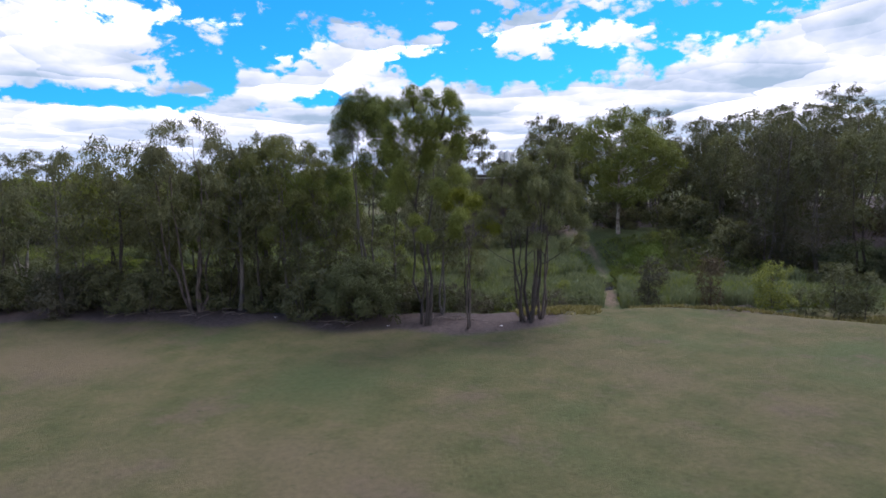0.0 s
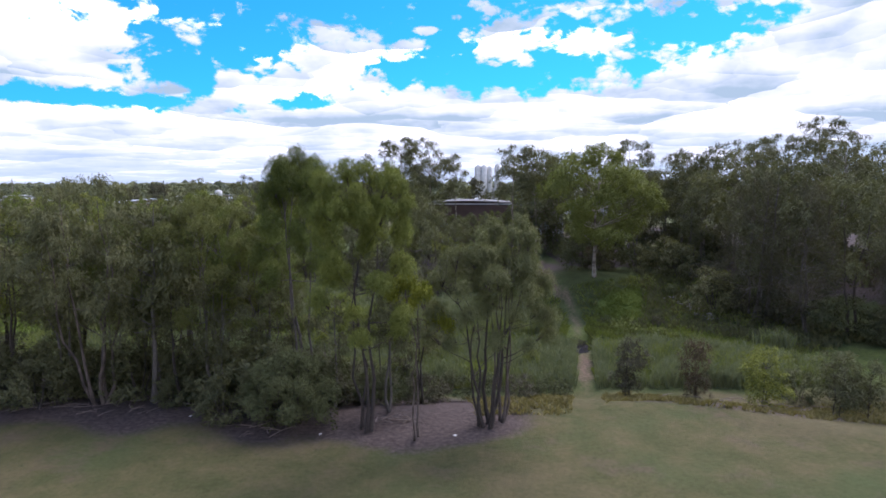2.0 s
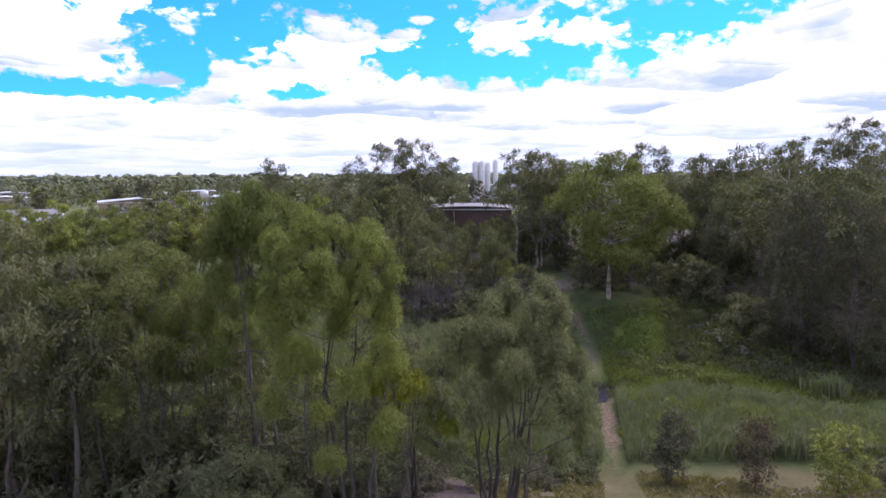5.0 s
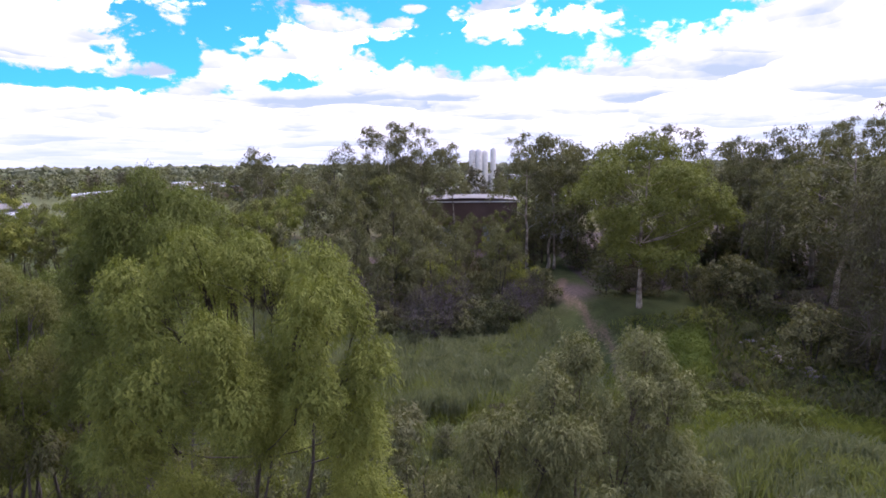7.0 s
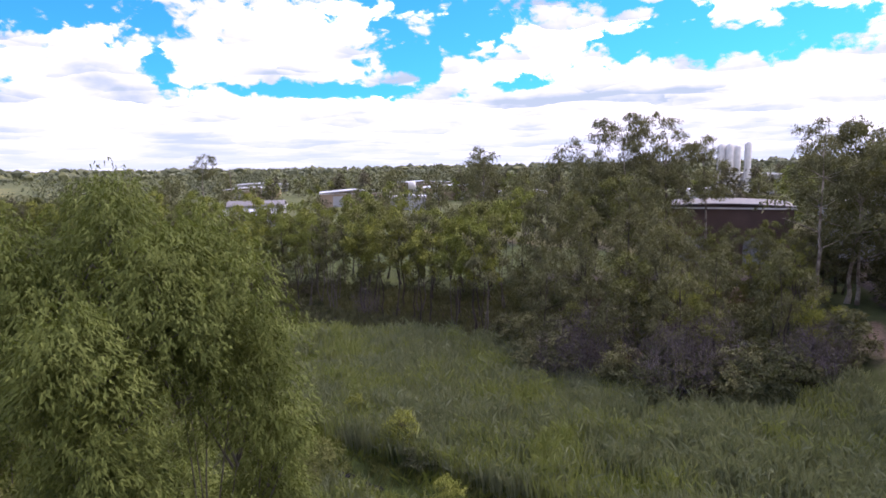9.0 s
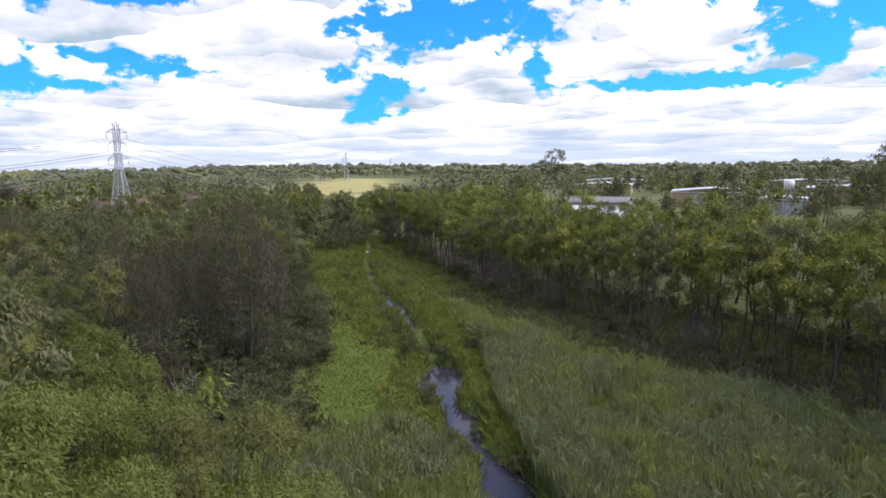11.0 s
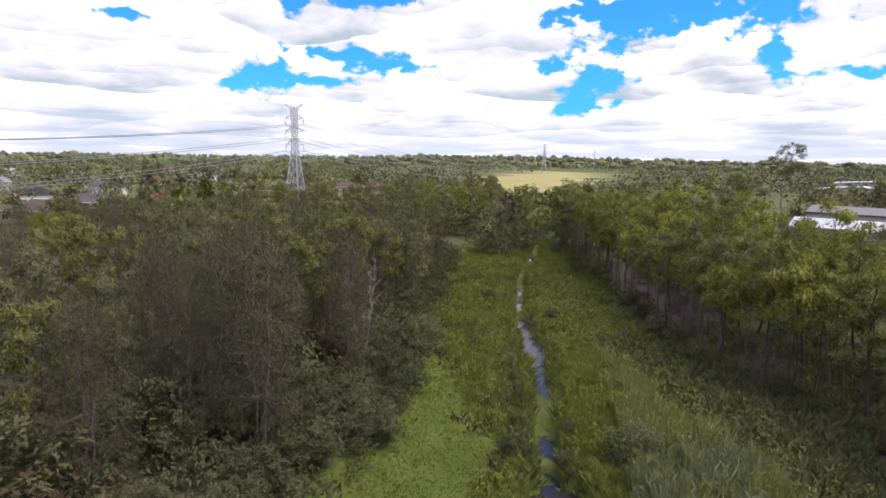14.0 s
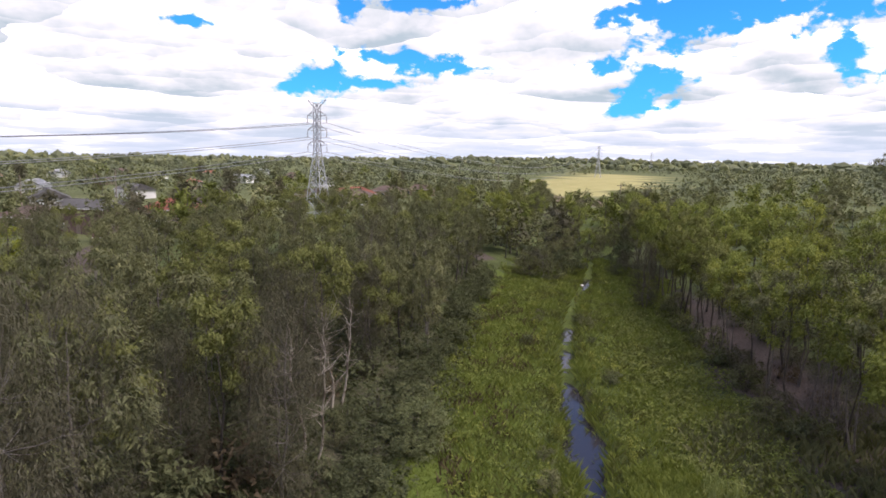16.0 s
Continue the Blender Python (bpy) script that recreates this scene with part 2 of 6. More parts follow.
def bump(nt, bsdf, height, strength, distance):
    b = node(nt, "ShaderNodeBump", Strength=strength, Distance=distance)
    nt.links.new(height, b.inputs["Height"])
    nt.links.new(b.outputs["Normal"], bsdf.inputs["Normal"])


def leaf_material(name, dark, mid, light, through=0.35, gloss=0.6):
    mat, nt, bsdf = material(name)
    geo = nt.nodes.new("ShaderNodeNewGeometry")
    obj = nt.nodes.new("ShaderNodeObjectInfo")
    big = noise_of(nt, 0.8, 3)
    add = node(nt, "ShaderNodeMath", operation="MULTIPLY_ADD")
    nt.links.new(geo.outputs["Random Per Island"], add.inputs[0])
    add.inputs[1].default_value = 0.5
    boost = node(nt, "ShaderNodeMath", operation="MULTIPLY_ADD")
    nt.links.new(big, boost.inputs[0])
    boost.inputs[1].default_value = 1.2
    boost.inputs[2].default_value = 0.05
    nt.links.new(boost.outputs[0], add.inputs[2])
    add2 = node(nt, "ShaderNodeMath", operation="MULTIPLY_ADD")
    nt.links.new(obj.outputs["Random"], add2.inputs[0])
    add2.inputs[1].default_value = 0.5
    nt.links.new(add.outputs[0], add2.inputs[2])
    half = node(nt, "ShaderNodeMath", operation="MULTIPLY")
    nt.links.new(add2.outputs[0], half.inputs[0])
    half.inputs[1].default_value = 0.44
    col = ramp(nt, half.outputs[0], [(0.2, dark), (0.5, mid), (0.85, light)])
    nt.links.new(col, bsdf.inputs["Base Color"])
    bsdf.inputs["Roughness"].default_value = gloss
    bsdf.inputs["Specular IOR Level"].default_value = 0.06
    tr = nt.nodes.new("ShaderNodeBsdfTranslucent")
    nt.links.new(mix(nt, 1.0, col, (1.0, 1.05, 0.5), "MULTIPLY"), tr.inputs["Color"])
    ms = nt.nodes.new("ShaderNodeMixShader")
    ms.inputs[0].default_value = through
    nt.links.new(bsdf.outputs[0], ms.inputs[1])
    nt.links.new(tr.outputs[0], ms.inputs[2])
    nt.links.new(ms.outputs[0], nt.nodes["Material Output"].inputs["Surface"])
    return mat


def bark_material(name, a, b, patch=None):
    mat, nt, bsdf = material(name)
    co = nt.nodes.new("ShaderNodeTexCoord")
    mp = node(nt, "ShaderNodeMapping", Scale=(6, 6, 1.1))
    nt.links.new(co.outputs["Object"], mp.inputs["Vector"])
    n = node(nt, "ShaderNodeTexNoise", Scale=3.0, Detail=6.0, Roughness=0.65)
    nt.links.new(mp.outputs[0], n.inputs["Vector"])
    col = ramp(nt, n.outputs["Fac"], [(0.3, a), (0.7, b)])
    if patch:
        big = noise_of(nt, 1.1, 3)
        col = mix(nt, ramp(nt, big, [(0.45, (0, 0, 0)), (0.6, (1, 1, 1))]), col, patch)
    nt.links.new(col, bsdf.inputs["Base Color"])
    bsdf.inputs["Roughness"].default_value = 0.9
    bump(nt, bsdf, n.outputs["Fac"], 0.6, 0.03)
    return mat


def plain_material(name, a, b, scale=2.0, rough=0.7, metal=0.0, relief=0.0):
    mat, nt, bsdf = material(name)
    n = noise_of(nt, scale, 5, 0.6)
    nt.links.new(ramp(nt, n, [(0.3, a), (0.7, b)]), bsdf.inputs["Base Color"])
    bsdf.inputs["Roughness"].default_value = rough
    bsdf.inputs["Metallic"].default_value = metal
    if relief:
        bump(nt, bsdf, noise_of(nt, scale * 6, 5, 0.6), 0.5, relief)
    return mat


LEAF_GUM = leaf_material("gum_leaves", (0.058, 0.063, 0.033), (0.110, 0.113, 0.056), (0.186, 0.179, 0.084), 0.26)
LEAF_FAR = leaf_material("far_foliage", (0.057, 0.068, 0.041), (0.097, 0.108, 0.061), (0.162, 0.165, 0.095), 0.05)
LEAF_MID = leaf_material("olive_leaves", (0.061, 0.07, 0.025), (0.121, 0.128, 0.041), (0.195, 0.198, 0.069), 0.28)
LEAF_TWIG = leaf_material("grey_twigs", (0.064, 0.053, 0.056), (0.108, 0.091, 0.096), (0.158, 0.136, 0.142), 0.1)
LEAF_BRIGHT = leaf_material("young_leaves", (0.083, 0.096, 0.024), (0.171, 0.184, 0.04), (0.271, 0.283, 0.071), 0.28)
LEAF_YELLOW = leaf_material("yellow_green_leaves", (0.104, 0.119, 0.015), (0.19, 0.204, 0.025), (0.285, 0.29, 0.048), 0.3)
LEAF_DARK = leaf_material("sheoak_needles", (0.044, 0.041, 0.027), (0.079, 0.074, 0.048), (0.121, 0.111, 0.072), 0.24)
LEAF_GREY = leaf_material("grey_green_leaves", (0.062, 0.072, 0.033), (0.118, 0.130, 0.060), (0.185, 0.196, 0.094), 0.25)
LEAF_DRY = leaf_material("dry_brown_leaves", (0.048, 0.036, 0.024), (0.08, 0.06, 0.036), (0.128, 0.096, 0.056), 0.2)
# dark green of the shrubs, with the shade under the canopy mixed into it
LEAF_SHADE = leaf_material("shaded_shrub_leaves", (0.042, 0.049, 0.026), (0.078, 0.086, 0.042), (0.130, 0.137, 0.066), 0.28)
LEAF_REED = leaf_material("reed_blades", (0.118, 0.136, 0.076), (0.205, 0.222, 0.130), (0.315, 0.326, 0.205), 0.28)
LEAF_LIGHT = leaf_material("light_gum_leaves", (0.070, 0.086, 0.024), (0.146, 0.167, 0.040), (0.236, 0.260, 0.069), 0.28)
LEAF_DOME = leaf_material("domed_gum_leaves", (0.050, 0.065, 0.018), (0.106, 0.128, 0.032), (0.184, 0.208, 0.056), 0.26)
LEAF_FRESH = leaf_material("fresh_gum_leaves", (0.065, 0.078, 0.022), (0.132, 0.149, 0.039), (0.216, 0.233, 0.067), 0.28)
LEAF_SOFT = leaf_material("soft_olive_leaves", (0.084, 0.090, 0.040), (0.152, 0.158, 0.070), (0.232, 0.236, 0.110), 0.28)
LEAF_TOWN = leaf_material("garden_foliage", (0.085, 0.092, 0.044), (0.140, 0.146, 0.066), (0.215, 0.212, 0.10), 0.05)
LEAF_RUSH = leaf_material("fresh_reed_blades", (0.098, 0.122, 0.036), (0.172, 0.198, 0.066), (0.262, 0.280, 0.118), 0.3)
LEAF_WEED = leaf_material("rank_weed_leaves", (0.078, 0.092, 0.029), (0.138, 0.153, 0.047), (0.212, 0.222, 0.074), 0.33)
LEAF_LUSH = leaf_material("lush_grass_blades", (0.094, 0.114, 0.029), (0.160, 0.186, 0.047), (0.235, 0.255, 0.084), 0.35)
LEAF_MOWN = leaf_material("mown_grass_blades", (0.066, 0.092, 0.018), (0.104, 0.134, 0.027), (0.150, 0.175, 0.045), 0.3)
LEAF_STRAW = leaf_material("straw_grass_blades", (0.13, 0.11, 0.05), (0.21, 0.18, 0.08), (0.30, 0.26, 0.13), 0.3)
BARK_DARK = bark_material("dark_bark", (0.020, 0.016, 0.013), (0.070, 0.055, 0.045))
BARK_GREY = bark_material("grey_bark", (0.05, 0.043, 0.036), (0.16, 0.14, 0.12))
BARK_MID = bark_material("weathered_gum_bark", (0.06, 0.045, 0.036), (0.155, 0.122, 0.098), (0.05, 0.038, 0.03))
BARK_PALE = bark_material("pale_gum_bark", (0.16, 0.135, 0.105), (0.38, 0.34, 0.28), (0.11, 0.085, 0.065))
GALV = plain_material("galvanised_steel", (0.30, 0.315, 0.34), (0.44, 0.455, 0.48), 3, 0.55, 0.3)
WIRE = plain_material("aluminium_wire", (0.14, 0.145, 0.155), (0.24, 0.245, 0.255), 3, 0.5, 0.5)
INSUL = plain_material("insulator_ceramic", (0.10, 0.07, 0.06), (0.16, 0.12, 0.10), 8, 0.3)
ROOF_METAL = plain_material("pale_metal_roof", (0.38, 0.39, 0.40), (0.52, 0.53, 0.54), 0.35, 0.45, 0.2)
ROOF_GREY = plain_material("grey_tile_roof", (0.10, 0.095, 0.09), (0.17, 0.16, 0.155), 1.2, 0.8, 0, 0.02)
ROOF_RED = plain_material("terracotta_tile_roof", (0.24, 0.078, 0.052), (0.33, 0.12, 0.08), 1.2, 0.8, 0, 0.02)
ROOF_BROWN = plain_material("brown_tile_roof", (0.11, 0.075, 0.062), (0.19, 0.13, 0.105), 1.2, 0.8, 0, 0.02)
BRICK_DARK = plain_material("dark_brick_wall", (0.09, 0.055, 0.045), (0.15, 0.095, 0.08), 3, 0.85, 0, 0.01)
BRICK_TAN = plain_material("tan_brick_wall", (0.27, 0.20, 0.14), (0.36, 0.28, 0.20), 3, 0.85, 0, 0.01)
WALL_WHITE = plain_material("white_render_wall", (0.52, 0.515, 0.49), (0.66, 0.65, 0.62), 0.6, 0.8)
WALL_GREY = plain_material("grey_steel_cladding", (0.22, 0.23, 0.24), (0.30, 0.31, 0.32), 0.6, 0.6)
WALL_BROWN = plain_material("red_brown_cladding", (0.085, 0.052, 0.045), (0.125, 0.078, 0.066), 0.5, 0.7)
GLASS_DARK = plain_material("window_glass", (0.02, 0.022, 0.025), (0.04, 0.043, 0.048), 2, 0.08)
TIMBER = plain_material("weathered_timber", (0.13, 0.10, 0.075), (0.22, 0.18, 0.14), 2, 0.85)
CAR_WHITE = plain_material("white_car_paint", (0.70, 0.70, 0.70), (0.8, 0.8, 0.8), 2, 0.25)
CAR_DARK = plain_material("dark_car_paint", (0.03, 0.035, 0.045), (0.05, 0.055, 0.065), 2, 0.25)
RUBBLE = plain_material("grey_rubble", (0.12, 0.10, 0.095), (0.22, 0.19, 0.18), 3, 0.9, 0, 0.02)
STONE = plain_material("pale_rock", (0.30, 0.28, 0.25), (0.48, 0.45, 0.41), 3, 0.85, 0, 0.02)
MULCH = plain_material("dead_branches", (0.10, 0.075, 0.06), (0.19, 0.15, 0.125), 3, 0.9)


def ground_material():
    mat, nt, bsdf = material("ground_cover")

    def attr(n):
        a = node(nt, "ShaderNodeAttribute", attribute_name=n)
        return a.outputs["Fac"]
    big, midn, fine, tiny = noise_of(nt, 0.075, 4), noise_of(nt, 0.5, 5), noise_of(nt, 3.5, 6, 0.7), noise_of(nt, 24, 4, 0.7)
    # short dry lawn with brown bare patches
    lawn = ramp(nt, midn, [(0.34, (0.074, 0.079, 0.030)), (0.55, (0.103, 0.096, 0.041)), (0.78, (0.134, 0.111, 0.056))])
    lawn = mix(nt, ramp(nt, big, [(0.50, (0, 0, 0)), (0.66, (1, 1, 1))]), lawn, (0.132, 0.106, 0.058))
    lawn = mix(nt, ramp(nt, big, [(0.34, (1, 1, 1)), (0.47, (0, 0, 0))]), lawn, (0.078, 0.094, 0.036))
    worn = noise_of(nt, 0.22, 6, 0.68)
    lawn = mix(nt, ramp(nt, worn, [(0.54, (0, 0, 0)), (0.66, (0.8, 0.8, 0.8))]), lawn, (0.118, 0.092, 0.058))
    tuft = noise_of(nt, 1.6, 5, 0.75)
    lawn = mix(nt, ramp(nt, tuft, [(0.60, (0, 0, 0)), (0.70, (0.7, 0.7, 0.7))]), lawn, (0.050, 0.060, 0.022))
    soil = ramp(nt, fine, [(0.3, (0.058, 0.045, 0.041)), (0.7, (0.118, 0.092, 0.082))])
    marsh = ramp(nt, midn, [(0.3, (0.050, 0.062, 0.022)), (0.7, (0.085, 0.105, 0.036))])
    lush = ramp(nt, midn, [(0.3, (0.076, 0.104, 0.019)), (0.7, (0.112, 0.143, 0.029))])
    track = ramp(nt, fine, [(0.3, (0.125, 0.086, 0.063)), (0.7, (0.205, 0.150, 0.110))])
    town = ramp(nt, midn, [(0.3, (0.075, 0.095, 0.035)), (0.7, (0.14, 0.145, 0.065))])
    crop = ramp(nt, big, [(0.3, (0.30, 0.27, 0.105)), (0.7, (0.38, 0.34, 0.15))])
    edge = node(nt, "ShaderNodeMath", operation="MULTIPLY_ADD")
    nt.links.new(fine, edge.inputs[0])
    edge.inputs[1].default_value = 0.9
    edge.inputs[2].default_value = -0.45

    def mask(name, sharp=0.25):
        s = node(nt, "ShaderNodeMath", operation="ADD")
        nt.links.new(attr(name), s.inputs[0])
        nt.links.new(edge.outputs[0], s.inputs[1])
        return ramp(nt, s.outputs[0], [(0.5 - sharp, (0, 0, 0)), (0.5 + sharp, (1, 1, 1))])
    col = lawn
    for name, c in (("town", town), ("marsh", marsh), ("lush", lush), ("litter", soil), ("crop", crop), ("track", track)):
        col = mix(nt, mask(name), col, c)
    col = mix(nt, 0.35, col, ramp(nt, tiny, [(0.25, (0.35, 0.35, 0.35)), (0.75, (1.0, 1.0, 1.0))]), "MULTIPLY")
    col = mix(nt, 0.55, col, ramp(nt, fine, [(0.25, (0.45, 0.45, 0.45)), (0.7, (1.15, 1.15, 1.15))]), "MULTIPLY")
    nt.links.new(col, bsdf.inputs["Base Color"])
    bsdf.inputs["Roughness"].default_value = 0.95
    bsdf.inputs["Specular IOR Level"].default_value = 0.1
    add = node(nt, "ShaderNodeMath", operation="ADD")
    nt.links.new(fine, add.inputs[0])
    nt.links.new(tiny, add.inputs[1])
    bump(nt, bsdf, add.outputs[0], 0.7, 0.08)
    return mat


def water_material():
    mat, nt, bsdf = material("still_creek_water")
    bsdf.inputs["Base Color"].default_value = (0.026, 0.023, 0.027, 1)
    bsdf.inputs["Roughness"].default_value = 0.12
    bsdf.inputs["IOR"].default_value = 1.33
    bsdf.inputs["Specular IOR Level"].default_value = 0.5
    bump(nt, bsdf, noise_of(nt, 1.5, 3), 0.03, 0.02)
    return mat


GROUND, WATER = ground_material(), water_material()

# ---- the lie of the land ----
CREEK = [(95, 26), (60, 38), (34, 48), (20, 55), (12.4, 58), (2, 57), (-12, 58), (-28.6, 62.1), (-37.7, 67), (-47, 71), (-54.6, 75.8), (-62, 79.4), (-72, 84.6),
         (-80.3, 88), (-92.8, 92.6), (-107, 99.8), (-117.2, 105.6), (-129, 113.7), (-145, 123), (-173, 138), (-240, 176), (-330, 220), (-420, 240)]
TRACK = [(2.2, 20), (2.8, 27), (4.2, 33), (6.9, 43.3), (9.2, 52.3), (10.4, 59.6), (12.2, 66.8), (12.8, 74), (12.0, 78.5), (11.5, 82), (11.2, 87), (13, 93)]

GULLY = (8.9, 55.2)


def height(x, y):
    x, y = np.asarray(x, float), np.asarray(y, float)
    d, side = poly_dist(x, y, CREEK)
    south = np.interp(x, [-160, -100, -62, -30, 10, 30, 60], [11, 11, 11, 16, 15, 15, 12])
    north = np.interp(x, [-160, -110, -60, -30, -12, 8, 14, 30, 60], [14, 15, 22, 30, 20, 14, 9, 8, 8])
    span, rise = np.interp(x, [-30, 5, 15], [26, 20, 14]), np.interp(x, [-30, 0, 12], [2.6, 2.8, 4.0])
    lo = -1.9
    hs = lo + smooth(0, 9, d - south) * 1.9 + smooth(20, 90, d - south) * np.interp(x, [-120, -60], [0.8, 0])
    hn = lo + smooth(0, 1, (d - north) / span) * rise + smooth(15, 110, d - north) * 2.5
    h = np.where(side < 0, hs, hn)
    r = np.hypot(x + 20, y - 50)
    far = smooth(700, 2300, r)
    az = np.degrees(np.arctan2(-(x + 20), y - 50))
    h = h + far * (5 + 13 * np.exp(-((az - 66) / 16) ** 2) + 6 * np.exp(-((az + 10) / 40) ** 2))
    lumps = 0.10 * np.sin(x * 0.31 + 1.3) * np.sin(y * 0.27) + 0.06 * np.sin(x * 0.83 + y * 0.61)
    h = h + lumps * np.where(d < south + 12, 1.0, 0.35)
    # the low bank of turned soil along the field's edge
    for cx, cy, w, l, a in ((1.5, 36.5, 2.4, 3.6, 0.55), (14, 34.6, 1.3, 7.5, 0.35), (26, 33.6, 1.3, 8, 0.3)):
        h = h + a * np.exp(-((x - cx) / l) ** 2 - ((y - cy) / w) ** 2)
    pond = sum(a * np.exp(-((x - c) / w) ** 2) for c, w, a in ((-52.5, 3.4, 1.7), (-34.5, 5.0, 1.7), (-60, 3.0, 0.5), (-85, 8.0, 1.1), (-44, 1.6, 0.7), (11, 3.0, 0.8)))
    wide = -0.45 + 0.42 * np.sin(x * 0.23) + 0.34 * np.sin(x * 0.71 + 1) + pond
    h = h - (1 - smooth(wide, wide + 1.5, d)) * 1.5
    dt, _ = poly_dist(x, y, TRACK)
    h = h - (1 - smooth(0.3, 1.0, dt)) * 0.07 - 1.3 * np.exp(-(((x - GULLY[0]) / 1.1) ** 4) - (((y - GULLY[1]) / 1.0) ** 4))
    return h


def z_at(x, y):
    return float(height(np.array([x]), np.array([y]))[0])


def axis(lo, hi, step, far):
    mid = list(np.arange(lo, hi + 0.01, step))
    out, s, v = [], step, hi
    while v < far:
        s *= 1.17
        v += s
        out.append(v)
    back, s, v = [], step, lo
    while v > -far:
        s *= 1.17
        v -= s
        back.append(v)
    return np.array(back[::-1] + mid + out)


WOOD_SOUTH = [(-14, 37), (-24, 34.5), (-36, 35.5), (-62, 33), (-100, 26), (-125, 34), (-150, 60), (-190, 104), (-146, 103.5), (-113, 87), (-85, 77.5), (-62, 64.5),
              (-52, 51), (-36, 46), (-18, 44)]
WOOD_NORTH = [(-15, 80), (-20, 88), (-31, 91.5), (-40, 93), (-50, 94.5), (-58, 96), (-66, 97), (-74, 99.5), (-90, 106), (-113, 118), (-150, 134), (-200, 160), (-197, 170), (-150, 150), (-113, 135),
              (-74, 124), (-46, 119), (-28, 116), (-16, 122), (12, 122), (10, 96), (8, 83), (-3, 76.5)]
WOOD_EAST = [(15, 94), (16, 86), (26, 84), (33, 74), (40, 66), (52, 60), (66, 54), (95, 48), (140, 60), (150, 120), (90, 150), (20, 132)]


def ground():
    xs, ys = axis(-150, 62, 1.0, 4600), axis(-14, 136, 1.0, 4600)
    X, Y = np.meshgrid(xs, ys)
    x, y = X.ravel(), Y.ravel()
    z = height(x, y)
    nx, ny = len(xs), len(ys)
    i = (np.arange(ny - 1)[:, None] * nx + np.arange(nx - 1)[None, :]).ravel()
    me = mesh_of("ground", np.stack([x, y, z], 1), np.stack([i, i + 1, i + nx + 1, i + nx], 1), GROUND, True)
    d, side = poly_dist(x, y, CREEK)
    dt, _ = poly_dist(x, y, TRACK)
    wob = 1.2 * np.sin(x * 0.7) + 0.9 * np.sin(x * 0.31 + y * 0.5) + 0.7 * np.sin(y * 0.9)
    front = np.interp(x, [-60, -34, -30, -22.6, -15, -12.7, -8.2, -3.5, 1.9, 6.6, 11.3, 16, 22, 60], [33, 34.6, 34, 33.3, 31.2, 29, 27.4, 28.3, 31.3, 34, 33, 31.8, 31.8, 31])
    wood = inside(x + wob * 0.5, y + wob * 0.5, WOOD_SOUTH) | inside(x + wob, y + wob, WOOD_NORTH) | inside(x, y + wob, WOOD_EAST)
    litter = np.where(wood, np.where((x < -45) & (y < 100), 0.5, 0.9), 0.0)
    # grass beyond the belt of trees
    litter *= 1 - 0.8 * smooth(5, 12, y - np.interp(x, [-113, -90, -74, -46, -31, -20], [116, 107, 101, 97, 94, 91])) * (x < -20) * (y > 88)
    litter = np.maximum(litter, 0.85 * smooth(-0.6, 1.2, y + 0.3 * wob - front) * (1 - smooth(39, 43, y)) * (1 - smooth(-1.5, 2.5, x)))
    litter = np.maximum(litter, 0.9 * smooth(-2.6, -0.6, y + 0.5 * wob - front) * (1 - smooth(39, 43, y)) * (1 - smooth(-16, -11, x)) * smooth(-75, -65, x))
    litter = np.maximum(litter, 0.75 * smooth(-1, 1, y - front - 1) * (1 - smooth(2.2, 4.2, y - front)) * smooth(6, 8, x) * (1 - smooth(60, 70, x)))
    litter = np.maximum(litter, 1.1 * np.exp(-((x - GULLY[0]) / 1.7) ** 2 - ((y - GULLY[1]) / 1.5) ** 2))
    litter = np.maximum(litter, 0.95 * np.exp(-((x - 12.3) / 3.6) ** 2 - ((y - 86) / 5) ** 2))
    strip = inside(x + 0.4 * wob, y + 0.4 * wob, [(-52, 58), (-62, 66.5), (-79, 75), (-101, 85.5), (-139, 101), (-136, 108), (-100, 93), (-78, 81), (-60, 75.5), (-45, 66)])
    glade = np.exp(-((x - 20.5) / 5.5) ** 2 - ((y - 70) / 3.8) ** 2) > 0.4
    marsh = smooth(39, 44, y + 0.5 * wob) * (d < 75) * (np.abs(x + 80) < 160)
    town = np.maximum(smooth(95, 140, np.hypot(x + 30, y - 60)), 0)
    crop = inside(x, y, [(-330, 196), (-470, 240), (-720, 440), (-600, 460), (-372, 270)])
    for name, v in (("track", np.maximum(1 - smooth(0.25, 1.1, dt + 0.08 * wob), 0) * np.interp(y, [24, 37, 42, 47, 51, 54, 60, 64, 76, 90], [0.0, 0.1, 0.28, 0.72, 0.85, 0.5, 0.45, 0.52, 0.62, 0.85]) + 0.9 * (np.hypot((x + 305) / 34, (y - 205) / 14) < 1)), ("litter", litter),
                    ("lush", np.where(strip | glade, 0.95, np.where(d < 7, 0.45, 0.0))), ("marsh", marsh), ("town", town), ("crop", crop * 1.0)):
        a = me.attributes.new(name, "FLOAT", "POINT")
        a.data.foreach_set("value", np.asarray(v, np.float32))
    tagged(new("ground", me), "dry mown grass field running down to marsh and woodland", "ground", kind="structure")


ground()


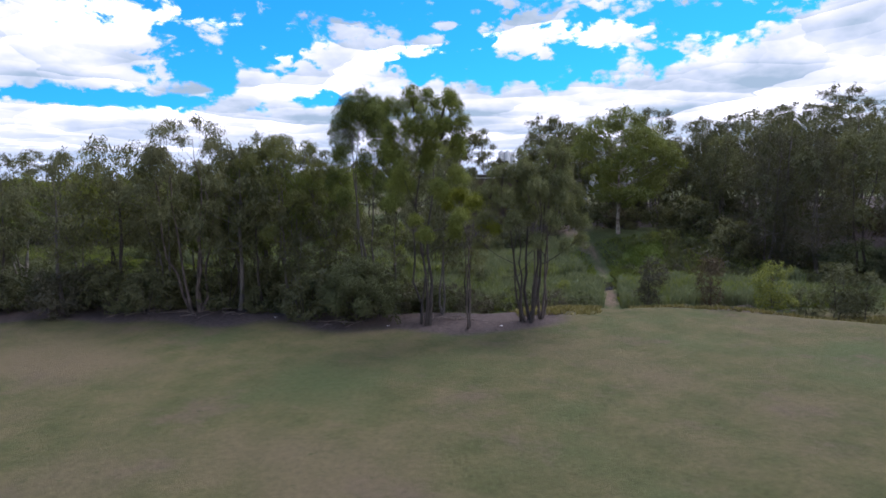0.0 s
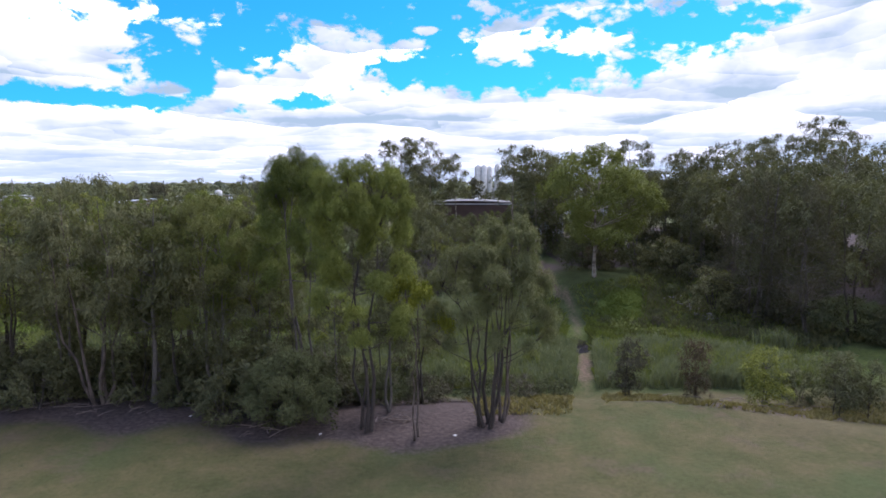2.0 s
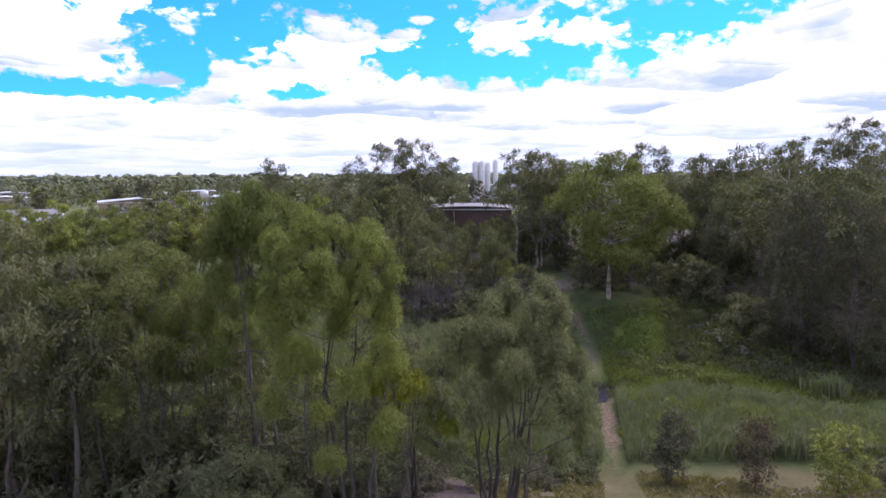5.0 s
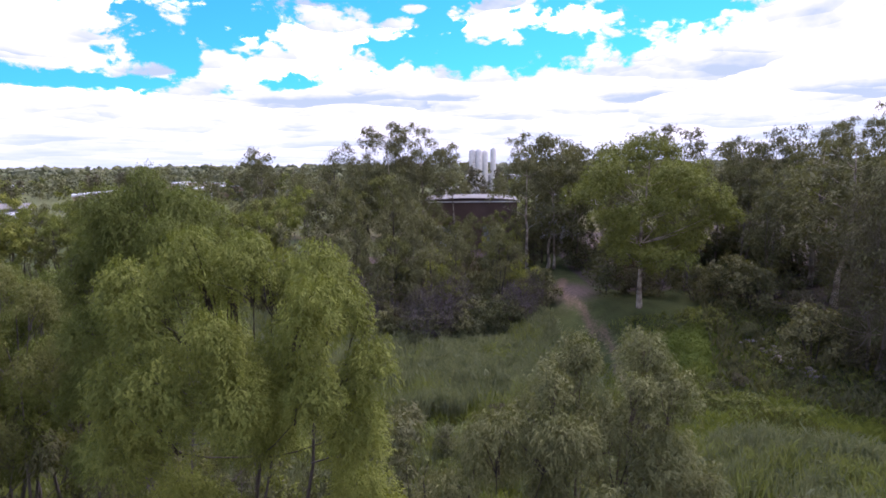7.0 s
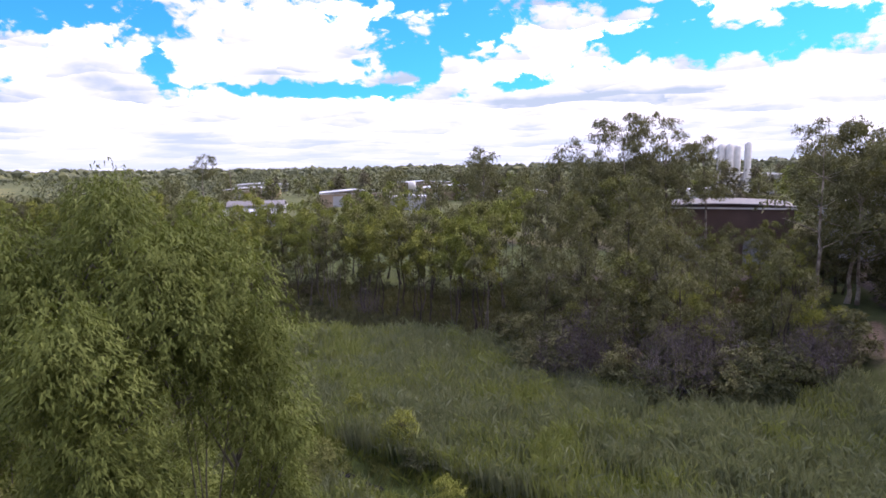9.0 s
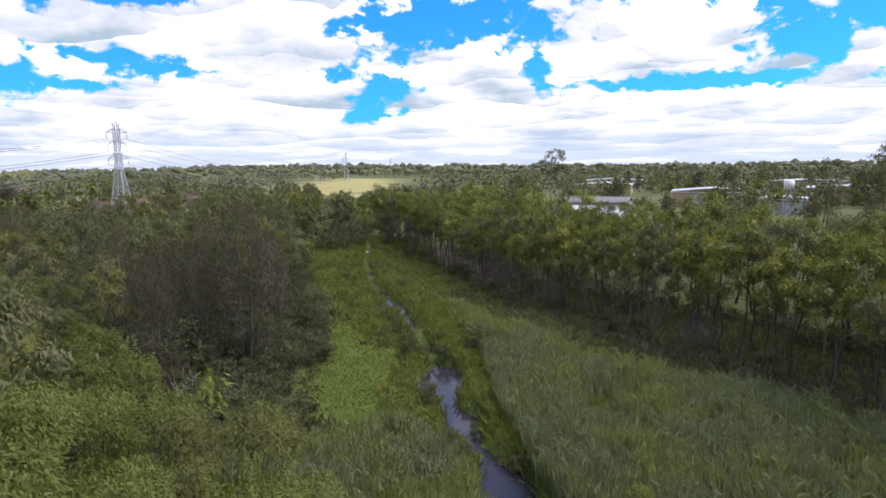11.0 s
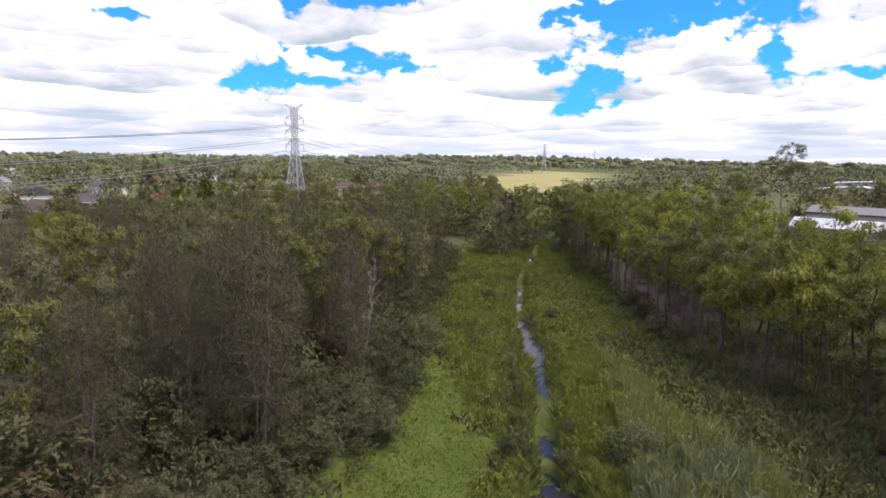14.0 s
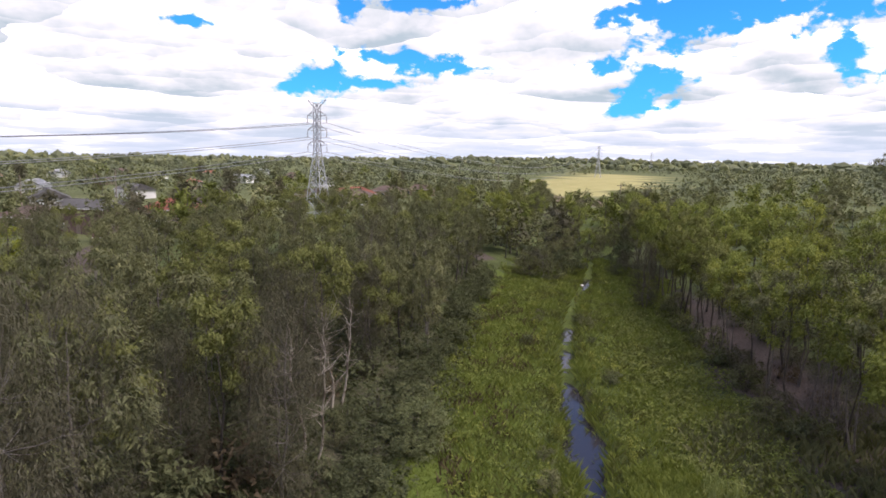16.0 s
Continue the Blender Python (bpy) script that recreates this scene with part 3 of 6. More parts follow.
def creek_water():
    pts = [Vector((*p, 0)) for p in CREEK if p[0] > -150]
    v, f = [], []
    for k, p in enumerate(pts):
        a, b = pts[max(k - 1, 0)], pts[min(k + 1, len(pts) - 1)]
        n = (b - a).cross(Vector((0, 0, 1))).normalized() * 5
        v += [(p.x + n.x, p.y + n.y, -2.62), (p.x - n.x, p.y - n.y, -2.62)]
        if k:
            i = 2 * k
            f.append((i - 2, i - 1, i + 1, i))
    tagged(new("creek_water", mesh_of("creek_water", v, f, WATER)), "narrow dark still creek reflecting the sky", "water", kind="structure")


creek_water()


# ---- trees ----
def tube(path, radii, sides=5):
    """Rings along a path: vertices and faces."""
    path = np.asarray(path, float)
    tang = np.gradient(path, axis=0)
    tang /= np.linalg.norm(tang, axis=1)[:, None] + 1e-9
    ref = np.array([1.0, 0.13, 0.07])
    u = np.cross(tang, ref)
    u /= np.linalg.norm(u, axis=1)[:, None]
    w = np.cross(tang, u)
    a = np.arange(sides) * 2 * np.pi / sides
    ring = u[:, None, :] * np.cos(a)[None, :, None] + w[:, None, :] * np.sin(a)[None, :, None]
    v = path[:, None, :] + ring * np.asarray(radii)[:, None, None]
    n = len(path)
    i = np.arange(n - 1)[:, None] * sides
    j = np.arange(sides)[None, :]
    f = np.stack([i + j, i + (j + 1) % sides, i + sides + (j + 1) % sides, i + sides + j], 2).reshape(-1, 4)
    return v.reshape(-1, 3), f


def limb_path(rng, a, b, n, sag, wander):
    k = np.linspace(0, 1, n)[:, None]
    p = np.asarray(a) * (1 - k) + np.asarray(b) * k
    p[:, 2] += sag * np.sin(np.pi * k[:, 0])
    w = np.cumsum(rng.normal(0, wander, (n, 3)), 0)
    w -= k * w[-1]
    return p + w


def join(parts):
    vs, fs, n = [], [], 0
    for v, f in parts:
        vs.append(v)
        fs.append(f + n)
        n += len(v)
    return np.concatenate(vs), np.concatenate(fs)


def leaves(rng, centres, radii, count, length, width, droop, flat=0.75, quad=False, tail=0.5, core=0.35, spray=9):
    """Leaves in small hanging sprays on the domed shell of each clump."""
    sprays = max(count // spray, len(centres))
    pick = rng.choice(len(centres), sprays, p=radii ** 2 / np.sum(radii ** 2))
    d = rng.normal(0, 1, (sprays, 3))
    d /= np.linalg.norm(d, axis=1)[:, None]
    d[:, 2] = np.where(rng.random(sprays) < 0.62, np.abs(d[:, 2]), d[:, 2])
    r = radii[pick] * (core + (1.06 - core) * rng.random(sprays) ** 0.5)
    root = centres[pick] + d * r[:, None] * np.array([1, 1, flat])
    root[:, 2] -= tail * radii[pick] * rng.random(sprays) ** 2.5
    k = np.repeat(np.arange(sprays), spray)
    count = len(k)
    hang = length * spray ** 0.5 * 0.62
    pos = root[k] + rng.normal(0, 1, (count, 3)) * length * 0.45 + d[k] * (rng.random(count) * hang * 0.5)[:, None]
    pos[:, 2] -= np.clip(droop, 0, 1.2) * rng.random(count) * hang
    ax = rng.normal(0, 0.45, (count, 3)) + d[k] * np.array([0.9, 0.9, 0.2])
    ax[:, 2] -= droop * 1.1
    ax /= np.linalg.norm(ax, axis=1)[:, None]
    face = d[k] + rng.normal(0, 0.5, (count, 3)) + np.array([0, 0, 0.35])
    sd = np.cross(ax, face)
    sd /= np.linalg.norm(sd, axis=1)[:, None] + 1e-9
    L = length * (0.6 + 0.8 * rng.random(count))[:, None]
    W = width * (0.6 + 0.8 * rng.random(count))[:, None]
    if quad:
        v = np.stack([pos - ax * L / 2, pos + sd * W / 2, pos + ax * L / 2, pos - sd * W / 2], 1)
    else:
        v = np.stack([pos - ax * L * 0.4 + sd * W / 2, pos - ax * L * 0.4 - sd * W / 2, pos + ax * L * 0.6], 1)
    n = v.shape[1]
    return v.reshape(-1, 3), np.arange(count * n).reshape(count, n)


def tree(name, label, seed, H, radius, base, stems=1, spread=0.0, clumps=50, clump_r=0.8, count=6000, leaf=(0.3, 0.08), droop=0.7, leaf_mat=None, bark=None, thick=0.16,
         peak=0.55, quad=False, flat=0.75, sides=5, category="tree", lean=0.0, tail=0.5, bare=0, core=0.35, per=1, lobes=None, plain=False, spray=9):
    """A tree: stems, limbs out to its domed lobes of leaves, and the crown. It stands at the origin, H metres high."""
    rng = np.random.default_rng(seed)
    if lobes:
        # each lobe is an upright dome: x, y, top, radius, depth
        centres, radii, heads = [], [], []
        for x, y, ztop, r, deep in lobes:
            heads.append((x, y, ztop - r * 0.9, r))
            m = max(5, int(6 * deep / r))
            for i in range(m):
                f = (i + rng.random()) / m
                ang, out = rng.random() * 6.283, r * 0.55 * min(1.0, 0.25 + 1.5 * f)
                centres.append((x + out * np.cos(ang), y + out * np.sin(ang), ztop - r * 0.5 - f * (deep * 0.8 - r * 0.7)))
                radii.append(r * (0.42 + 0.2 * rng.random()) * (1.0 if f < 0.6 else 0.7))
        centres, radii, heads = np.array(centres), np.array(radii), np.array(heads)
    else:
        n = max(1, clumps // per)
        u = (np.arange(n) + rng.random(n)) / n
        a = rng.random() * 6.283 + np.arange(n) * 2.4 + rng.normal(0, 0.5, n)
        prof = np.sin(np.pi * np.clip(np.where(u < peak, 0.5 * u / peak * 0.8 + 0.1, 0.5 + 0.5 * (u - peak) / (1 - peak) * 0.88), 0, 1)) ** 0.7
        lob = 1 + 0.22 * np.sin(a * 3 + seed) + 0.15 * np.sin(a * 5 + u * 7)
        rr = radius * prof * lob * (0.35 + 0.65 * rng.random(n) ** 0.5)
        zc = base * H + u * (H - clump_r * 0.7 - base * H)
        heads = np.stack([rr * np.cos(a) + lean * zc, rr * np.sin(a), zc, clump_r * (0.65 + 0.7 * rng.random(n)) * np.where(u > 0.8, 0.8, 1)], 1)
        if per > 1:
            d = rng.normal(0, 1, (n, per, 3))
            d /= np.linalg.norm(d, axis=2)[:, :, None]
            d[:, :, 2] = np.abs(d[:, :, 2]) * 0.8 - 0.25
            centres = (heads[:, None, :3] + d * heads[:, 3][:, None, None] * 0.75).reshape(-1, 3)
            radii = np.repeat(heads[:, 3], per) * (0.5 + 0.3 * rng.random(n * per))
        else:
            centres, radii = heads[:, :3], heads[:, 3]
    wood, tops = [], []
    for k in range(stems):
        ang = 2 * np.pi * (k + rng.random() * 0.6) / stems
        sp = spread * (0.5 + rng.random() * 0.8)
        foot = np.array([0.12 * stems ** 0.5 * np.cos(ang) * (stems > 1), 0.12 * stems ** 0.5 * np.sin(ang) * (stems > 1), -0.35])
        hi = H * (0.62 + 0.28 * rng.random()) if stems > 1 else H * 0.9
        tip = np.array([sp * hi * np.cos(ang) + lean * hi, sp * hi * np.sin(ang), hi])
        p = limb_path(rng, foot, tip, 9, 0, 0.012 * H)
        t0 = thick * (1 if stems == 1 else 0.8) * (0.75 + 0.5 * rng.random())
        rad = t0 * (1 - 0.88 * np.linspace(0, 1, 9) ** 0.9)
        rad[0] *= 1.35
        wood.append(tube(p, rad, sides + 1))
        tops.append((p, rad))
    for c in heads:
        k = int(np.argmin([np.min(np.linalg.norm(p[:, :2] - c[:2], axis=1)) + rng.random() for p, _ in tops]))
        p, rad = tops[k]
        want = c[2] - 0.55 * np.linalg.norm(c[:2] - p[4, :2]) - 0.4
        i = int(np.clip(np.searchsorted(p[:, 2], want), 2, 7))
        n = 5 if lobes else 4
        q = limb_path(rng, p[i], c[:3] + np.array([0, 0, -0.1]), n, -0.15, 0.05)
        wood.append(tube(q, max(rad[i] * 0.5, 0.02) * (1 - 0.75 * np.linspace(0, 1, n)), 4 if lobes else 3))
        if lobes:
            for c2 in centres[np.linalg.norm(centres - c[:3], axis=1) < c[3] * 1.4][:5]:
                wood.append(tube(limb_path(rng, q[3], c2, 4, 0.05, 0.04), 0.022 * (1 - 0.7 * np.linspace(0, 1, 4)), 3))
    for k in range(bare):
        p, rad = tops[k % stems]
        i = rng.integers(3, 7)
        b = p[i] + np.array([rng.normal(0, 1), rng.normal(0, 1), 0.5 + rng.random()]) * H * 0.10
        wood.append(tube(limb_path(rng, p[i], b, 5, 0.1, 0.06), rad[i] * 0.5 * (1 - 0.8 * np.linspace(0, 1, 5)), 4))
    root = tagged(new(name), label, category)
    if plain:
        v, f = join(wood)
        child("trunk", mesh_of("trunk", v, f, bark or BARK_GREY, True), root)
    else:
        for v, f in wood[:stems]:
            child("trunk", mesh_of("trunk", v, f, bark or BARK_GREY, True), root)
        v, f = join(wood[stems:])
        tagged(child("branchwork", mesh_of("branchwork", v, f, bark or BARK_GREY, True), root), kind="stuff")
    if count:
        v, f = leaves(rng, centres, radii, count, leaf[0], leaf[1], droop, flat, quad, tail, core, spray)
        child("crown", mesh_of("crown", v, f, leaf_mat or LEAF_GUM), root)
    return root


def dome_lobes(seed, n, mid, radius, top, low, r, deep, slim=1.0):
    """Drooping lobes over a tall rounded crown: middle, radius, top and lower edge of the crown, size and depth of a lobe."""
    rng = random.Random(seed)
    out = []
    for k in range(n):
        u = (k + 0.5) / n
        a = k * 2.399 + rng.uniform(-0.35, 0.35)
        z = top - (top - low) * u ** 1.25
        span = radius * math.sin(math.pi * min(0.06 + 0.62 * u ** 0.62, 0.62)) * (0.78 + 0.26 * rng.random())
        size = r * rng.uniform(0.8, 1.25) * (1.0 if u < 0.6 else 0.8)
        out.append((mid[0] + span * math.cos(a), mid[1] + slim * span * math.sin(a), z + rng.uniform(-0.25, 0.25), size, deep * size / r * rng.uniform(0.8, 1.2)))
    return out


def put(ob, x, y, turn=0.0, size=1.0, stretch=1.0, z=None, sink=0.0):
    zz = z_at(x, y) if z is None else z
    m = pose(x, y, zz - sink, 0, 0, turn) @ Matrix.Diagonal((size, size, size * stretch, 1))
    return m

# ---- the trees of the clump at the field's edge ----
tree("gum_tree", "tall multi-stemmed gum with bright drooping foliage at the field edge", 11, 15.6, 2.7, 0.36, 4, 0.10, count=210000, leaf=(0.08, 0.022), droop=0.8, leaf_mat=LEAF_LIGHT,
     bark=BARK_DARK, thick=0.15, flat=0.95, tail=0.9, core=0.75, lobes=[(-0.5, -3.7, 16.10, 0.62, 1.6), (0.4, -3.4, 16.05, 0.58, 1.5), (1.75, -3.9, 15.85, 0.62, 1.5), (1.9, -5.2, 15.50, 0.55, 1.4), (2.3, -4.1, 15.15, 0.5, 1.3), (-1.8, -3.2, 15.55, 0.6, 1.5),
            (-1.15, -4.2, 15.15, 0.6, 1.5), (-0.4, -2.5, 15.60, 0.6, 1.5), (0.95, -2.9, 15.55, 0.6, 1.4), (2.7, -4.4, 14.25, 0.55, 1.3), (-0.8, -4.8, 14.05, 0.6, 1.5), (0.5, -5.0, 13.95, 0.55, 1.4),
            (0.15, -4.7, 14.85, 0.5, 1.3), (1.8, -5.2, 13.95, 0.5, 1.2), (2.5, -4.4, 13.25, 0.55, 1.3), (-1.9, -3.9, 13.85, 0.6, 1.6)] + dome_lobes(12, 17, (0.3, -3.3), 2.5, 14.6, 6.8, 0.85, 1.9, 0.7)).matrix_basis = put(None, -9.8, 31.2)
tree("gum_tree", "slender dark-stemmed gum with a yellow-green crown", 12, 9.6, 1.5, 0.52, 2, 0.12, count=9000, leaf=(0.17, 0.042), droop=0.7, leaf_mat=LEAF_YELLOW, bark=BARK_MID, thick=0.13, flat=0.8,
     core=0.5, lobes=[(-0.6, 0.2, 9.7, 0.74, 1.3), (0.4, -0.3, 9.2, 0.64, 1.1), (-1.3, 0.1, 8.9, 0.49, 0.9), (1.2, 0.2, 7.6, 0.60, 1.0), (1.7, -0.4, 7.2, 0.44, 0.8), (-0.3, 0.6, 8.2, 0.49, 0.9), (-0.9, -0.4, 7.4, 0.44, 0.8)]
     ).matrix_basis = put(None, -6.8, 29.6)
tree("gum_tree", "many-stemmed vase-shaped gum with soft drooping olive foliage", 13, 11.2, 3.6, 0.5, 7, 0.20, count=72000, leaf=(0.12, 0.03), droop=0.9, leaf_mat=LEAF_SOFT, bark=BARK_DARK, thick=0.15,
     flat=0.9, tail=0.8, core=0.5, bare=5,
     lobes=[(-1.90, -0.80, 11.3, 0.95, 2.2), (-0.50, -1.40, 11.6, 1.00, 2.4), (1.00, -0.60, 11.4, 1.00, 2.3), (2.30, -1.10, 10.9, 0.90, 2.0), (3.30, -0.70, 9.4, 0.81, 1.8), (-3.00, -1.20, 10.0, 0.81, 1.8), (0.30, 0.60, 10.9, 0.90, 2.0),
            (0.20, -2.80, 10.4, 0.86, 1.9), (-1.70, -2.50, 9.6, 0.75, 1.7), (2.00, -2.50, 9.5, 0.81, 1.8), (-1.80, 0.50, 10.0, 0.81, 1.8), (2.20, 0.60, 9.6, 0.75, 1.7), (3.60, -1.50, 7.8, 0.61, 1.4), (-3.20, -0.50, 8.0, 0.55, 1.3), (2.9, -1.4, 8.0, 0.8, 1.8), (-2.8, -1.6, 8.0, 0.8, 1.8), (-1.2, -2.9, 8.2, 0.8, 1.8), (1.3, -2.8, 8.3, 0.8, 1.8), (3.6, -0.9, 6.6, 0.6, 1.5), (-3.4, -1.0, 6.4, 0.6, 1.4), (0.2, -3.2, 6.8, 0.6, 1.5), (2.2, -2.6, 6.2, 0.55, 1.3), (-2.2, -2.6, 6.4, 0.55, 1.3), (0.0, -1.0, 8.6, 0.9, 2.0)]
     ).matrix_basis = put(None, -2.6, 31.4)
tree("gum_tree", "airy brownish gum behind the clump", 14, 13.4, 2.5, 0.42, 4, 0.12, count=46000, leaf=(0.12, 0.03), droop=0.6, leaf_mat=LEAF_SOFT, bark=BARK_MID, thick=0.12, flat=0.9, tail=0.6, core=0.4, bare=8,
     lobes=dome_lobes(14, 20, (0.2, -0.6), 2.3, 12.9, 8.0, 0.75, 2.0)).matrix_basis = put(None, -1.6, 31.9)
tree("gum_tree", "dense rounded gum with drooping olive foliage", 15, 16.6, 2.6, 0.3, 3, 0.06, count=220000, leaf=(0.085, 0.022), droop=0.8, leaf_mat=LEAF_DOME, bark=BARK_GREY, thick=0.17,
     flat=0.95, tail=0.8, core=0.6,
     lobes=[(0.00, 0.00, 17.0, 0.95, 3.0), (-0.95, 0.43, 16.3, 0.90, 2.8), (0.95, -0.34, 16.2, 0.90, 2.8), (0.34, 0.52, 16.0, 0.90, 2.8), (-0.34, -1.03, 15.8, 0.90, 2.8), (1.63, 0.43, 14.8, 0.85, 2.6), (-1.72, -0.34, 14.7, 0.85, 2.6),
            (1.03, -1.46, 14.3, 0.90, 2.7), (-1.12, 0.73, 14.3, 0.85, 2.6), (2.06, -0.69, 13.0, 0.81, 2.4), (-1.98, 0.47, 12.8, 0.81, 2.4), (-1.38, -1.63, 13.0, 0.81, 2.4), (1.46, 0.78, 13.0, 0.81, 2.4), (0.17, -1.98, 12.4, 0.76, 2.3),
            (2.24, 0.60, 11.2, 0.71, 2.1), (-2.32, -0.52, 11.0, 0.71, 2.1), (1.38, -1.89, 10.8, 0.71, 2.1), (0.00, 1.03, 11.5, 0.71, 2.2), (2.41, -1.03, 9.4, 0.61, 1.7), (-1.29, -2.06, 9.6, 0.61, 1.8), (1.72, 0.73, 9.0, 0.61, 1.7), (0.9, 0.45, 16.4, 0.9, 2.4), (-0.9, -0.90, 16.4, 0.9, 2.4), (1.6, 0.20, 15.9, 0.85, 2.4), (-1.6, 0.45, 15.7, 0.85, 2.4), (0.9, -1.50, 15.6, 0.85, 2.4)]
     ).matrix_basis = put(None, -14.4, 35.7, 0, 1.03)
tree("wattle_bush", "large rounded grey-green wattle bush at the field edge", 16, 5.0, 2.9, 0.05, 5, 0.3, count=45000, leaf=(0.11, 0.030), droop=0.35, leaf_mat=LEAF_GREY, bark=BARK_DARK, thick=0.08, flat=0.85, core=0.6,
     category="bush", lobes=[(0.0, 0.0, 5.1, 1.14, 2.4), (-1.4, -0.3, 4.4, 1.05, 2.4), (1.4, 0.1, 4.5, 1.05, 2.4), (-0.5, -1.3, 3.9, 1.05, 2.4), (0.9, -1.4, 3.5, 0.95, 2.4), (-2.3, -0.2, 3.1, 0.85, 2.2),
                             (2.3, -0.4, 3.2, 0.85, 2.2), (-1.6, -1.4, 2.6, 0.85, 2.0), (1.9, -1.3, 2.3, 0.76, 1.8), (0.3, -1.9, 2.3, 0.76, 1.8), (0.2, 1.3, 4.2, 1.05, 2.2)]).matrix_basis = put(None, -14.4, 31.8)
DOME = [tree("gum_tree", "bright domed gum with drooping leafy lobes", 18 + k, 13.6, 2.6, 0.4, 3, 0.10, count=70000, leaf=(0.105, 0.031), droop=0.7, leaf_mat=(LEAF_DOME, LEAF_MID)[k], bark=BARK_GREY, thick=0.15,
             flat=0.9, tail=0.7, core=0.82, bare=3, lobes=dome_lobes(18 + k, 19, (0.0, 0.0), 3.0, 13.7, 6.6, 1.0, 1.7)) for k in range(2)]
GUM = [tree("gum_tree", "tall gum with dark stems and olive foliage", 20 + k, 14.0, 2.7 + 0.25 * (k % 3), 0.30 + 0.06 * (k % 3), 1 + k % 3, 0.10, 64, 0.95, 5000, (0.31, 0.095), 0.9,
            (LEAF_GUM, LEAF_GUM, LEAF_BRIGHT, LEAF_GUM)[k % 4], (BARK_DARK, BARK_GREY)[k % 2], 0.16, 0.55, flat=0.85, tail=0.7, bare=3, core=0.55, per=4) for k in range(5)]
OLD = tree("gum_tree", "old spreading gum with pale leaning stems", 31, 15.6, 3.9, 0.40, 5, 0.17, 96, 0.9, 19000, (0.24, 0.06), 0.9, LEAF_GUM, BARK_MID, 0.19, 0.6, flat=0.8, bare=6, core=0.55, per=4)
POLE = [tree("swamp_gum", "slim straight gum with bare lower stem in the belt", 40 + k, 14.0, 2.3 + 0.3 * (k % 3), 0.43 + 0.06 * (k % 3), 1 + (k % 3 == 2), 0.06, count=3000, leaf=(0.34, 0.125), droop=0.7,
             leaf_mat=(LEAF_MID, LEAF_LIGHT, LEAF_GUM, LEAF_BRIGHT, LEAF_MID, LEAF_LIGHT)[k], bark=(BARK_DARK, BARK_DARK, BARK_GREY)[k % 3], thick=0.15, flat=0.85, bare=4, core=0.6,
             lobes=dome_lobes(40 + k, 8 + k % 3, (0.0, 0.0), 2.2 + 0.25 * (k % 3), 13.9, 7.6 + 0.5 * (k % 2), 1.05, 1.7)) for k in range(6)]
OAK = [tree("sheoak_tree", "dark feathery she-oak with drooping needle foliage", 50 + k, 14.0, 2.6, 0.08, 2, 0.06, 80, 0.95, 22000, (0.23, 0.034), 1.1, LEAF_DARK, BARK_GREY, 0.17, 0.38,
            flat=1.1, tail=1.4, bare=3, spray=5) for k in range(3)]
BIG = [tree("spreading_gum", "large spreading gum with pale trunk and dense crown", 60 + k, 18.0, 5.2, 0.30, 1 + k, 0.06, 108, 1.5, 7600, (0.46, 0.17), 0.5, LEAF_GUM, BARK_PALE, 0.30, 0.5,
            flat=0.7, bare=4, core=0.55, per=4) for k in range(2)]
OPEN = [tree("tall_gum", "tall open-crowned gum with pale limbs above the wood", 65 + k, 21.0, 4.2, 0.55, 1, 0.0, 48, 1.3, 8500, (0.34, 0.11), 0.6, LEAF_GUM, BARK_PALE, 0.24, 0.7, flat=0.6, bare=6, core=0.5, per=3) for k in range(2)]
BUSH = [tree("wattle_bush", "dense dark rounded bush at the wood edge", 70 + k, 4.2, 2.5, 0.06, 4, 0.3, 52, 0.75, 2500, (0.32, 0.115), 0.3, (LEAF_SHADE, LEAF_DARK, LEAF_GUM)[k], BARK_DARK, 0.07, 0.4,
             category="bush", per=4, core=0.5, plain=True) for k in range(3)]
LOW = [tree("undergrowth_shrub", "low tangled shrub under the trees", 75 + k, 3.0, 1.9, 0.04, 4, 0.3, 20, 0.72, 560, (0.46, 0.17), 0.3, (LEAF_SHADE, LEAF_SHADE, LEAF_DRY)[k], BARK_DARK, 0.05, 0.4,
            category="bush", sides=2, plain=True) for k in range(3)]
SHRUB = [tree("sapling", "young bushy sapling in the marsh grass", 80 + k, 4.0, 0.95, 0.18, 2, 0.08, 26, 0.42, 3200, (0.19, 0.055), 0.4, (LEAF_BRIGHT, LEAF_DARK, LEAF_GUM)[k], BARK_DARK, 0.05, 0.5,
              category="bush") for k in range(3)]
GREY = tree("willow_bush", "pale grey-green bush on the bank", 88, 4.0, 2.0, 0.05, 5, 0.3, 40, 0.7, 7000, (0.26, 0.06), 0.2, LEAF_GREY, BARK_GREY, 0.05, 0.45, category="bush", plain=True)
DRY = tree("dry_sapling", "thin sapling with brown dead leaves", 89, 4.2, 0.8, 0.12, 1, 0.0, 24, 0.45, 2600, (0.20, 0.05), 0.6, LEAF_DRY, BARK_DARK, 0.05, 0.5, category="bush")
DEAD = [tree("dead_tree", "bare grey dead tree with forked branches", 90 + k, 9.0, 2.4, 0.35, 2, 0.14, 46, 0.5, 0, bark=BARK_PALE, thick=0.12, bare=10) for k in range(2)]
FAR = [tree("distant_tree", "rounded garden tree in the distance", 100 + k, 11.0, (3.6, 4.4, 2.8, 3.9)[k], 0.12, 1, 0.0, 32, 1.4, 560, (1.1, 0.5), 0.3,
            (LEAF_GUM, LEAF_TOWN, LEAF_DARK, LEAF_FRESH)[k], BARK_GREY, 0.2, 0.5, sides=3, per=4, core=0.5, plain=True) for k in range(4)]
